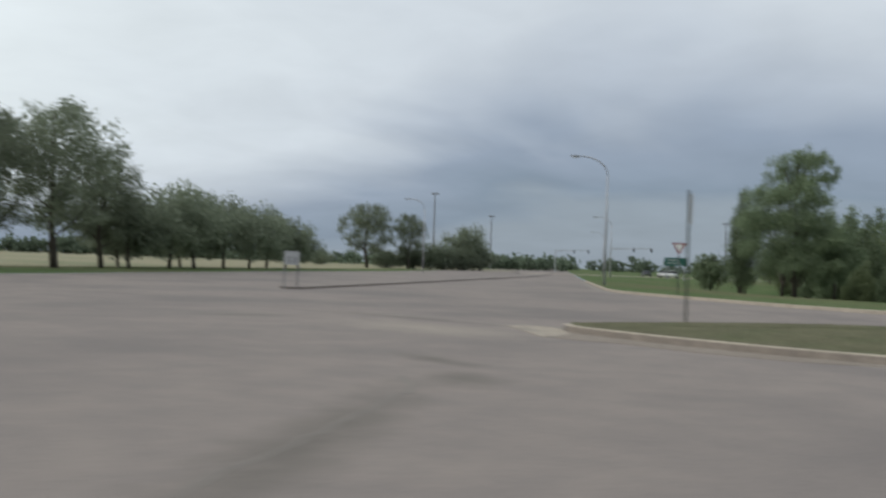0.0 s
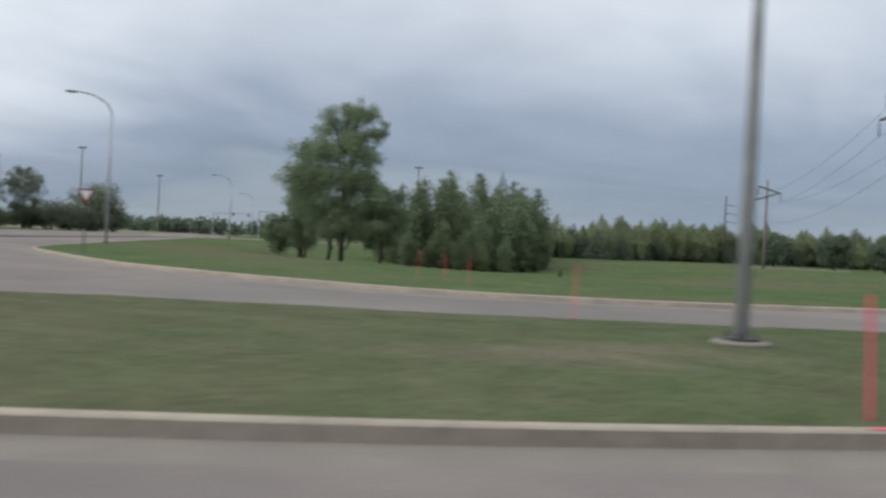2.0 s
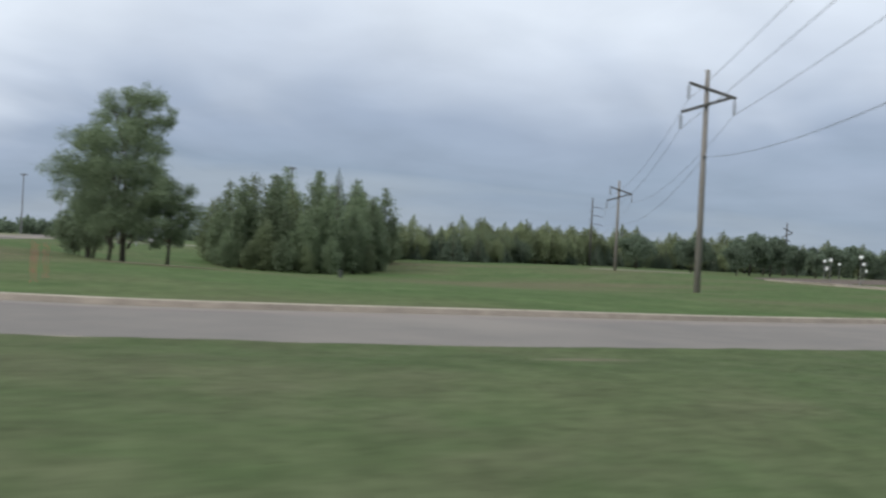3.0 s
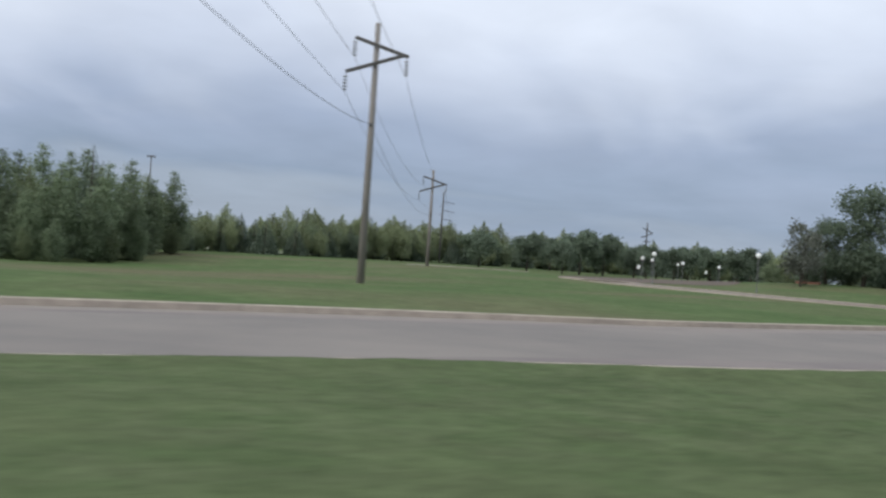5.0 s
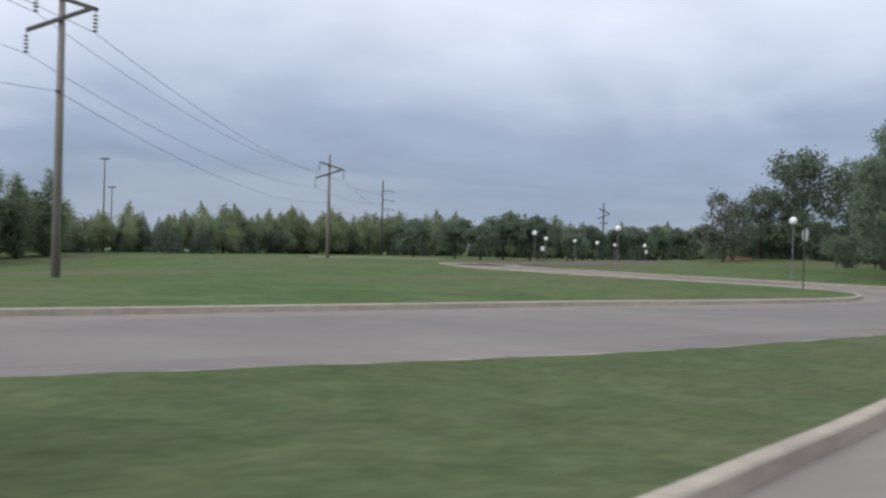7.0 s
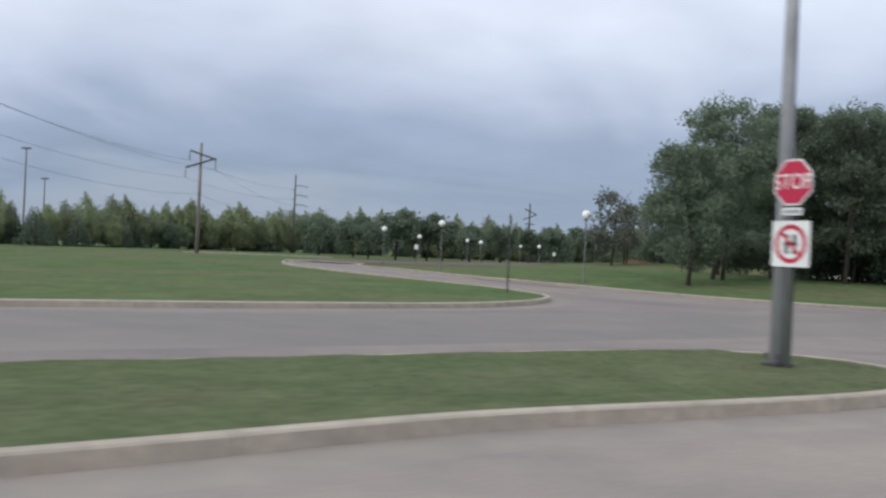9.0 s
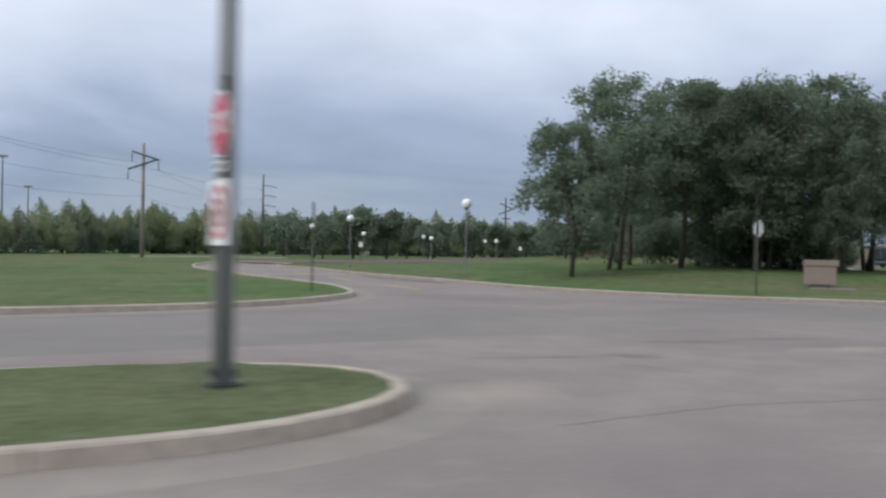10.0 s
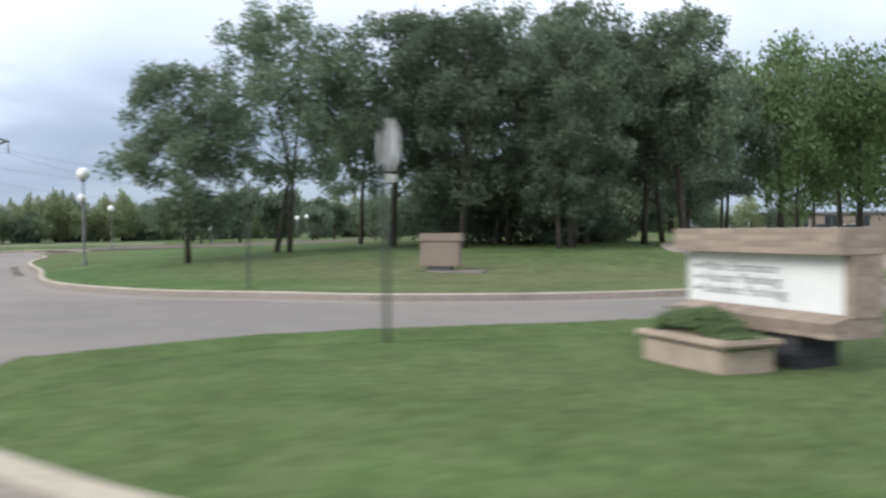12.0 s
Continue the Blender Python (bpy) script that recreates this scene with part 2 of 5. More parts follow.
GRASS = material("mown_grass", (0.064, 0.104, 0.037), (0.096, 0.130, 0.055), 0.35, 0.95, bump=0.8, bump_scale=9, big=(0.112, 0.120, 0.062), big_scale=0.05, grain=((2.2, 0.24), (0.45, 0.14)), spec=0.05, spots=DRY, spot=(0.128, 0.115, 0.070))
GRASS_MEDIAN = material("median_grass", (0.074, 0.102, 0.045), (0.094, 0.115, 0.058), 1.6, 0.95, bump=0.15, bump_scale=30, big=(0.094, 0.115, 0.056), big_scale=0.22, grain=((6.0, 0.2), (1.1, 0.15)), dry=(0.122, 0.117, 0.074), spec=0.05, spots=WORN, spot=(0.165, 0.146, 0.105))
BLADES = material("grass_blades", (0.078, 0.113, 0.047), (0.099, 0.125, 0.061), 1.6, 0.9, island=0.08, big=(0.101, 0.124, 0.062), big_scale=0.22, grain=((6.0, 0.2), (1.1, 0.15)), dry=(0.130, 0.125, 0.080), spec=0.05, spots=WORN, spot=(0.172, 0.152, 0.110))
LUSH = material("lush_grass", (0.071, 0.104, 0.038), (0.091, 0.118, 0.051), 1.6, 0.95, bump=0.15, bump_scale=30, big=(0.090, 0.115, 0.050), big_scale=0.2, grain=((6.0, 0.2), (1.1, 0.15)), spec=0.05)
LUSHBLADES = material("lush_grass_blades", (0.077, 0.111, 0.042), (0.097, 0.124, 0.056), 1.6, 0.9, island=0.08, big=(0.096, 0.121, 0.054), big_scale=0.2, grain=((6.0, 0.2), (1.1, 0.15)), spec=0.05)
LANE = material("darker_lane_surface", (0.197, 0.177, 0.163), (0.176, 0.160, 0.150), 0.9, 0.85, bump=0.2, bump_scale=90, big=(0.230, 0.205, 0.186), big_scale=0.1, spec=0.15)
STRAW = material("straw_field", (0.27, 0.235, 0.155), (0.215, 0.195, 0.12), 0.3, 0.9, grain=((2.0, 0.2),), big=(0.17, 0.175, 0.095), big_scale=0.03)
MULCH = material("bark_mulch", (0.13, 0.10, 0.08), (0.09, 0.07, 0.06), 2.0, 0.95, bump=0.5, bump_scale=20)
SOIL = material("bare_soil", (0.21, 0.165, 0.115), (0.15, 0.14, 0.08), 2.2, 0.95, bump=0.4, bump_scale=30)
BARK = material("bark", (0.10, 0.085, 0.07), (0.06, 0.052, 0.045), 8.0, 0.95, bump=0.6, bump_scale=20, stretch=(1, 1, 0.25))
POLEWOOD = material("weathered_pole_wood", (0.26, 0.236, 0.215), (0.19, 0.172, 0.158), 6.0, 0.9, bump=0.3, bump_scale=30, stretch=(1, 1, 0.08))
CROSSARM = material("crossarm_wood", (0.105, 0.100, 0.095), (0.08, 0.076, 0.072), 5.0, 0.85)
CERAMIC = material("glazed_insulator", (0.16, 0.15, 0.15), (0.2, 0.19, 0.19), 3.0, 0.3, spec=0.5)
WIRE = material("aluminium_wire", (0.20, 0.205, 0.22), (0.18, 0.185, 0.20), 3.0, 0.5, metal=0.4)
STEEL = material("galvanised_steel", (0.44, 0.445, 0.47), (0.37, 0.375, 0.40), 3.0, 0.5, metal=0.15, big=(0.30, 0.30, 0.32), big_scale=0.8)
DARKSTEEL = material("dark_steel", (0.07, 0.07, 0.075), (0.1, 0.1, 0.1), 4.0, 0.55, metal=0.3)
MAST = material("dull_grey_paint", (0.19, 0.19, 0.195), (0.15, 0.15, 0.155), 3.0, 0.7)
SIGNBACK = material("sign_back_aluminium", (0.50, 0.50, 0.50), (0.42, 0.42, 0.42), 2.0, 0.5, metal=0.3)
SIGNRED = material("sign_red", (0.48, 0.025, 0.07), (0.43, 0.024, 0.062), 2.0, 0.5)
FADED = material("faded_sign_red", (0.24, 0.045, 0.05), (0.2, 0.04, 0.045), 2.0, 0.6)
SIGNWHITE = material("sign_white", (0.75, 0.75, 0.73), (0.68, 0.68, 0.66), 2.0, 0.5)
PANEL = material("weathered_tan_panel", (0.235, 0.188, 0.156), (0.205, 0.165, 0.138), 3.0, 0.85, bump=0.1)
TANCAST = material("tan_cast_concrete", (0.40, 0.328, 0.262), (0.34, 0.278, 0.222), 3.0, 0.85, bump=0.3, bump_scale=60, grain=((20.0, 0.12),), spec=0.12)
SIGNGREEN = material("sign_green", (0.022, 0.105, 0.085), (0.02, 0.09, 0.072), 1.0, 0.5)
BLACK = material("black_paint", (0.03, 0.03, 0.03), (0.045, 0.045, 0.045), 3.0, 0.6)
GREYTEXT = material("faded_lettering", (0.15, 0.15, 0.15), (0.24, 0.24, 0.24), 9.0, 0.7)
STAKE = material("fluorescent_red_paint", (0.86, 0.085, 0.17), (0.78, 0.075, 0.15), 8.0, 0.6)
ORANGE = material("orange_plastic_mesh", (0.21, 0.085, 0.06), (0.17, 0.07, 0.052), 3.0, 0.7)
YELLOW = material("yellow_road_paint", (0.45, 0.30, 0.07), (0.36, 0.27, 0.1), 5.0, 0.8)
GLOBE = material("opal_globe", (0.80, 0.80, 0.78), (0.74, 0.74, 0.72), 2.0, 0.25, spec=0.5)
TINTED = material("dark_car_glass", (0.03, 0.035, 0.04), (0.02, 0.025, 0.03), 2.0, 0.1, spec=0.6)
RUBBER = material("tyre_rubber", (0.03, 0.03, 0.03), (0.04, 0.04, 0.04), 6.0, 0.9)
CARWHITE = material("white_car_paint", (0.7, 0.7, 0.7), (0.66, 0.66, 0.66), 1.0, 0.3, spec=0.5)
CARDARK = material("dark_car_paint", (0.06, 0.065, 0.075), (0.05, 0.055, 0.06), 1.0, 0.3, spec=0.5)
CARRED = material("dark_red_car_paint", (0.22, 0.03, 0.03), (0.2, 0.03, 0.03), 1.0, 0.3, spec=0.5)
ROOFING = material("flat_roof_felt", (0.16, 0.15, 0.15), (0.13, 0.12, 0.12), 1.0, 0.9)


def brick_material(name, a, b, mortar):
    m = bpy.data.materials.new(name)
    m.use_nodes = True
    n, l = m.node_tree.nodes, m.node_tree.links
    p = n["Principled BSDF"]
    p.inputs["Roughness"].default_value = 0.9
    co = n.new("ShaderNodeTexCoord")
    sp = n.new("ShaderNodeSeparateXYZ")
    l.new(co.outputs["Object"], sp.inputs[0])
    ad = n.new("ShaderNodeMath")
    l.new(sp.outputs[0], ad.inputs[0])
    l.new(sp.outputs[1], ad.inputs[1])
    cb = n.new("ShaderNodeCombineXYZ")
    l.new(ad.outputs[0], cb.inputs[0])
    l.new(sp.outputs[2], cb.inputs[1])
    t = n.new("ShaderNodeTexBrick")
    for k, v in (("Color1", (*a, 1)), ("Color2", (*b, 1)), ("Mortar", (*mortar, 1)), ("Scale", 1.0), ("Mortar Size", 0.006), ("Brick Width", 0.2), ("Row Height", 0.067)):
        t.inputs[k].default_value = v
    l.new(cb.outputs[0], t.inputs["Vector"])
    no = n.new("ShaderNodeTexNoise")
    no.inputs["Scale"].default_value = 14.0
    l.new(co.outputs["Object"], no.inputs["Vector"])
    mx = n.new("ShaderNodeMix")
    mx.data_type, mx.blend_type = "RGBA", "OVERLAY"
    mx.inputs[0].default_value = 0.5
    l.new(t.outputs["Color"], mx.inputs[6])
    l.new(no.outputs["Fac"], mx.inputs[7])
    l.new(mx.outputs[2], p.inputs["Base Color"])
    u = n.new("ShaderNodeBump")
    u.inputs["Strength"].default_value, u.inputs["Distance"].default_value = 0.6, 0.006
    u.invert = True
    l.new(t.outputs["Fac"], u.inputs["Height"])
    l.new(u.outputs[0], p.inputs["Normal"])
    return m


BRICK = brick_material("tan_brick", (0.25, 0.197, 0.165), (0.208, 0.164, 0.138), (0.22, 0.19, 0.168))
TANBRICK = material("tan_clay_brick", (0.365, 0.293, 0.243), (0.292, 0.234, 0.195), 9.0, 0.9, bump=0.4, bump_scale=70, pieces=0.17, spec=0.12)
COALBRICK = material("charcoal_clay_brick", (0.060, 0.060, 0.066), (0.045, 0.045, 0.050), 9.0, 0.9, bump=0.4, bump_scale=70, pieces=0.2, spec=0.15)
MORTAR = material("mortar", (0.345, 0.292, 0.25), (0.295, 0.25, 0.215), 12.0, 0.95, spec=0.1)
DARKMORTAR = material("dark_mortar", (0.085, 0.085, 0.085), (0.065, 0.065, 0.065), 12.0, 0.95, spec=0.1)
BRICKDARK = brick_material("charcoal_brick", (0.06, 0.06, 0.065), (0.045, 0.045, 0.05), (0.08, 0.08, 0.08))
LEAF_GROVE = foliage("grove_leaves", (0.126, 0.164, 0.112), (0.196, 0.242, 0.166), 0.45)
LEAF_DARK = foliage("dark_leaves", (0.104, 0.136, 0.094), (0.168, 0.208, 0.144), 0.45)
LEAF_POPLAR = foliage("poplar_leaves", (0.145, 0.192, 0.110), (0.255, 0.308, 0.192), 0.45)
LEAF_YOUNG = foliage("young_leaves", (0.150, 0.186, 0.096), (0.250, 0.292, 0.170), 0.45)
LEAF_LIGHT = foliage("light_leaves", (0.110, 0.160, 0.068), (0.190, 0.250, 0.120), 0.4)
LEAF_BELT = foliage("belt_leaves", (0.158, 0.200, 0.120), (0.268, 0.314, 0.192), 0.45)
LEAF_BIRCH = foliage("birch_leaves", (0.190, 0.222, 0.118), (0.300, 0.340, 0.196), 0.45)
LEAF_ROW = foliage("roadside_leaves", (0.160, 0.188, 0.130), (0.250, 0.282, 0.205), 0.45)
LEAF_PALE = foliage("pale_leaves", (0.125, 0.138, 0.110), (0.205, 0.215, 0.178), 0.3)
NEEDLES = foliage("spruce_needles", (0.092, 0.124, 0.088), (0.162, 0.202, 0.140), 0.3)


# ---------- mesh tools ----------
def finish(bm, name, smooth=False):
    bmesh.ops.recalc_face_normals(bm, faces=bm.faces)
    me = bpy.data.meshes.new(name)
    bm.to_mesh(me)
    bm.free()
    if smooth:
        for p in me.polygons:
            p.use_smooth = True
    return me


def part(name, bm, mat, parent, label="", smooth=False):
    ob = new(name, bm if isinstance(bm, bpy.types.Mesh) else finish(bm, name, smooth))
    ob.data.materials.clear()
    ob.data.materials.append(mat)
    ob.parent = parent
    return tagged(ob, label)


def thing(name, m, label, category, group=""):
    ob = new(name)
    ob.empty_display_size = 0.3
    ob.matrix_world = m
    return tagged(ob, label, category, group)


def box(bm, lo, hi, bevel=0.0):
    lo, hi = Vector(lo), Vector(hi)
    r = bmesh.ops.create_cube(bm, size=1.0, matrix=Matrix.Translation((lo + hi) / 2) @ Matrix.Diagonal((*(hi - lo), 1)))
    if bevel:
        edges = {e for v in r["verts"] for e in v.link_edges}
        bmesh.ops.bevel(bm, geom=list(edges), offset=bevel, segments=2, affect="EDGES")
    return bm


def tube(bm, pts, radii, sides=8, caps=True):
    """A round bar through the points, with a radius at each."""
    pts = [Vector(p) for p in pts]
    rings = []
    for i, p in enumerate(pts):
        d = (pts[min(i + 1, len(pts) - 1)] - pts[max(i - 1, 0)]).normalized()
        u = d.cross(Vector((0.31, 0.95, 0.05))).normalized()
        w = d.cross(u)
        rings.append([bm.verts.new(p + radii[i] * (math.cos(2 * math.pi * k / sides) * u + math.sin(2 * math.pi * k / sides) * w)) for k in range(sides)])
    for a, b in zip(rings, rings[1:]):
        for k in range(sides):
            bm.faces.new((a[k], a[(k + 1) % sides], b[(k + 1) % sides], b[k]))
    if caps:
        bm.faces.new(rings[0][::-1])
        bm.faces.new(rings[-1])
    return bm


def plate(bm, outline, y, thick):
    """A flat plate in the local xz plane, its front at y."""
    f = [bm.verts.new((x, y, z)) for x, z in outline]
    b = [bm.verts.new((x, y + thick, z)) for x, z in outline]
    bm.faces.new(f)
    bm.faces.new(b[::-1])
    for i in range(len(f)):
        bm.faces.new((f[i], b[i], b[i - 1], f[i - 1]))
    return bm


def smooth_line(pts, step=0.7, closed=False):
    """Points along a Catmull-Rom line, evenly spaced."""
    p = np.array(pts, float)
    n = len(p)
    out = []
    for i in range(n if closed else n - 1):
        q = [p[(i + k) % n] if closed else p[min(max(i + k, 0), n - 1)] for k in (-1, 0, 1, 2)]
        m = max(2, int(np.linalg.norm(q[2] - q[1]) / step))
        for s in np.arange(m) / m:
            out.append(0.5 * ((2 * q[1]) + (q[2] - q[0]) * s + (2 * q[0] - 5 * q[1] + 4 * q[2] - q[3]) * s**2 + (3 * q[1] - q[0] - 3 * q[2] + q[3]) * s**3))
    if not closed:
        out.append(p[-1])
    return np.array(out)


def sweep(line, profile, closed=False, ground=None):
    """A mesh of the profile (offset to the left of the line, height) carried along the line."""
    n, k = len(line), len(profile)
    prev, nxt = (np.roll(line, 1, 0), np.roll(line, -1, 0)) if closed else (np.vstack([line[:1], line[:-1]]), np.vstack([line[1:], line[-1:]]))
    d = nxt - prev
    d /= np.linalg.norm(d, axis=1)[:, None] + 1e-9
    left = np.stack([-d[:, 1], d[:, 0]], 1)
    verts = [(*(line[i] + left[i] * o), z) for i in range(n) for o, z in profile]
    faces = []
    for i in range(n if closed else n - 1):
        j = (i + 1) % n
        faces += [(i * k + a, j * k + a, j * k + a + 1, i * k + a + 1) for a in range(k - 1)]
    me = bpy.data.meshes.new("sweep")
    me.from_pydata(verts, [], faces)
    me.update()
    return me


def inside(px, py, poly):
    poly = np.asarray(poly)
    ok = np.zeros(np.shape(px), bool)
    for (x0, y0), (x1, y1) in zip(poly, np.roll(poly, -1, 0)):
        cross = ((y0 > py) != (y1 > py)) & (px < (x1 - x0) * (py - y0) / (y1 - y0 + 1e-12) + x0)
        ok ^= cross
    return ok


def filled(loop, z_of, grid=None, holes=()):
    """A mesh that fills a loop (less the holes), with the points of a grid inside it."""
    from mathutils import geometry
    pts, edges = [], []
    for ring in (loop, *holes):
        b = len(pts)
        pts += [Vector((float(x), float(y))) for x, y in ring]
        edges += [(b + i, b + (i + 1) % len(ring)) for i in range(len(ring))]
    if grid is not None:
        pts += [Vector((float(x), float(y))) for x, y in grid]
    v, _, f, *_ = geometry.delaunay_2d_cdt(pts, edges, [], 0, 1e-4)
    v = np.array([tuple(p) for p in v])
    f = np.array([t for t in f if len(t) == 3])
    c = v[f].mean(1)
    keep = inside(c[:, 0], c[:, 1], loop)
    for h in holes:
        keep &= ~inside(c[:, 0], c[:, 1], h)
    f = f[keep]
    a = v[f]
    turn = (a[:, 1, 0] - a[:, 0, 0]) * (a[:, 2, 1] - a[:, 0, 1]) - (a[:, 1, 1] - a[:, 0, 1]) * (a[:, 2, 0] - a[:, 0, 0])
    f[turn < 0] = f[turn < 0][:, ::-1]
    me = bpy.data.meshes.new("filled")
    me.from_pydata(np.column_stack([v, z_of(v[:, 0], v[:, 1])]).tolist(), [], f.tolist())
    me.update()
    return me


def skirted(me, drop):
    """The sheet with its rim turned down into the ground."""
    bm = bmesh.new()
    bm.from_mesh(me)
    r = bmesh.ops.extrude_edge_only(bm, edges=[e for e in bm.edges if e.is_boundary])
    for v in r["geom"]:
        if isinstance(v, bmesh.types.BMVert):
            v.co.z -= drop
    bmesh.ops.recalc_face_normals(bm, faces=bm.faces)
    bm.to_mesh(me)
    bm.free()
    return me


def structure(name, me, mat, label, category, smooth=False):
    ob = new(name, me)
    me.materials.append(mat)
    if smooth:
        for p in me.polygons:
            p.use_smooth = True
    return tagged(ob, label, category, kind="structure")


# ---------- the plan ----------
NORTH_KERB = smooth_line([(-24, 76), (-15.9, 47.6), (-11.6, 34.2), (-6.3, 26.8), (-0.9, 20.6), (4.0, 17.0), (10.3, 13.9), (15.0, 13.6), (18.8, 14.5), (24.2, 16.6), (30.2, 18.8), (38.6, 23.1),
                          (43.8, 25.4), (49.0, 27.4), (55.3, 31.0), (62.3, 35.3), (68.0, 38.3), (72.4, 41.1), (74.15, 43.0), (75.2, 44.7), (75.9, 46.6), (76.2, 48.2), (76.1, 49.9), (75.65, 52.4), (75.05, 54.6), (74.1, 57.0), (72.9, 59.7), (71.4, 63.0), (69.4, 67.6), (66.9, 74.2), (64.6, 80.5), (63.0, 88.0), (62.2, 95.5), (61.7, 103.0)])
EAST_KERB = smooth_line([(68.8, 98.0), (68.6, 91.0), (69.6, 86.5), (72.0, 82.0), (75.5, 71.5), (79.6, 62.6), (83.2, 54.4), (87.0, 50.2), (90.0, 48.8), (93.2, 47.5), (98.7, 47.9), (110.0, 53.0), (140.0, 67.5)], 0.7)
ROAD_LOOP = np.vstack([[(-176, 626)], NORTH_KERB, EAST_KERB, [(400, 210), (400, 180)], smooth_line([(140, 43), (96, 23.5), (68.5, 10.2), (47.6, 0.4), (37, -4.6), (24.8, -10.2), (17.5, -17), (13, -24), (12, -32), (14, -60)], 1.5), [(25, -140),
                       (-10, -140), (-30, -60), (-43, 15), (-54, 62), (-61, 104), (-205, 626)]])


def rise(v, a, b):
    s = np.clip((v - a) / (b - a), 0, 1)
    return s * s * (3 - 2 * s)


def land(x, y):
    """The lie of the lawns: a shallow hollow round the young trees, a swell under the grove."""
    x, y = np.asarray(x, float), np.asarray(y, float)
    main_edge = -15.9 - 0.277 * (y - 47.6)
    hollow = -1.6 * np.exp(-((x - 8) ** 2 + (y - 95) ** 2) / 900) * rise(x - main_edge, 1, 18)
    swell = 0.75 * np.exp(-((x - 95) ** 2 + (y - 75) ** 2) / 480) * rise(y, 52, 62) * rise(x - (83.3 - 0.42 * (y - 54)), 0.5, 7)
    level = np.where(x < main_edge - 10, 0.01, 0.12)
    level = np.where(y < 0.5 * x - 15, 0.01, level)
    dip = -0.6 * rise(y - 0.48 * x - 4.4, 4, 26) * np.exp(-((x - 28) / 26) ** 2 - ((y - 62) / 28) ** 2)
    mound = 1.2 * np.exp(-((x - 106) ** 2 + (y - 124) ** 2) / 330)
    return level + hollow + swell + dip + mound


PROFILE = [(-0.085, -0.01), (-0.07, 0.130), (-0.05, 0.148), (0.07, 0.154), (0.09, 0.146), (0.09, -0.05)]
LOW_PROFILE = [(-0.17, -0.01), (-0.15, 0.022), (-0.09, 0.040), (0.06, 0.052), (0.09, 0.048), (0.09, -0.05)]


def lay_kerb(name, line, label, closed=False, low=False):
    """A kerb: a dark core and cast sections about three metres long with open joints."""
    inner = [(-0.13, -0.01), (-0.11, 0.012), (-0.06, 0.026), (0.05, 0.036), (0.06, -0.05)] if low else [(-0.045, -0.01), (-0.036, 0.112), (-0.022, 0.128), (0.06, 0.132), (0.07, -0.05)]
    core = structure("kerb_" + name, sweep(line, inner, closed), TAR, label, "kerb")
    pts = np.vstack([line, line[:1]]) if closed else line
    run = np.r_[0, np.cumsum(np.linalg.norm(np.diff(pts, axis=0), axis=1))]
    n = int(run[-1] / 3.05)
    for i in range(n):
        s = np.linspace(run[-1] * i / n + 0.006, run[-1] * (i + 1) / n - 0.006, 6)
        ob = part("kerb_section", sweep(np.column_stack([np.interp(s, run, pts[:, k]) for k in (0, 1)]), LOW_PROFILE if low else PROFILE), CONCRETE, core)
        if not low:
            # west end of the median: faces in the grimy, shade-darkened colour
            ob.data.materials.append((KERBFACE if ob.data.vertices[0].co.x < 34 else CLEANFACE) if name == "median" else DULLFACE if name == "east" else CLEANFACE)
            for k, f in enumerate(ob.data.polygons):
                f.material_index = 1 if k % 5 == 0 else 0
    structure("gutter_" + name, sweep(line, [(-0.95, -0.005), (-0.62, 0.004), (-0.07, 0.006)], closed), GUTTER, "pale concrete gutter strip beside the kerb", "gutter")


# ground with the road let into it
def near_grid():
    gx, gy = np.meshgrid(np.arange(-120, 200, 5.0), np.arange(10, 240, 5.0))
    g = np.column_stack([gx.ravel(), gy.ravel()]) + np.random.uniform(-1, 1, (gx.size, 2))
    far = np.column_stack([a.ravel() for a in np.meshgrid(np.arange(-2800, 2801, 350.0), np.arange(-2800, 2801, 350.0))])
    g = np.vstack([g, far[(np.abs(far - (40, 125)) > 170).any(1)]])
    g = g[~inside(g[:, 0], g[:, 1], ROAD_LOOP)]
    d = np.array([np.min(np.hypot(*(ROAD_LOOP - p).T)) for p in g])
    return g[d > 1.5]


SQUARE = [(-3000, -3000), (3000, -3000), (3000, 3000), (-3000, 3000)]
structure("ground", filled(SQUARE, land, near_grid(), [ROAD_LOOP]), GRASS, "mown green lawn on gently rolling open ground", "lawn", True)
structure("road", filled(ROAD_LOOP, lambda x, y: 0 * x), ROAD, "worn grey-brown road surface with faint stains", "road")
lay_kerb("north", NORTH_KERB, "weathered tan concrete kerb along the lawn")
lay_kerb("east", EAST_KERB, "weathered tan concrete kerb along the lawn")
lay_kerb("bend", smooth_line([(61.7, 103.0), (65.2, 101.2), (68.8, 98.0)]), "weathered tan concrete kerb at the bend of the side road")

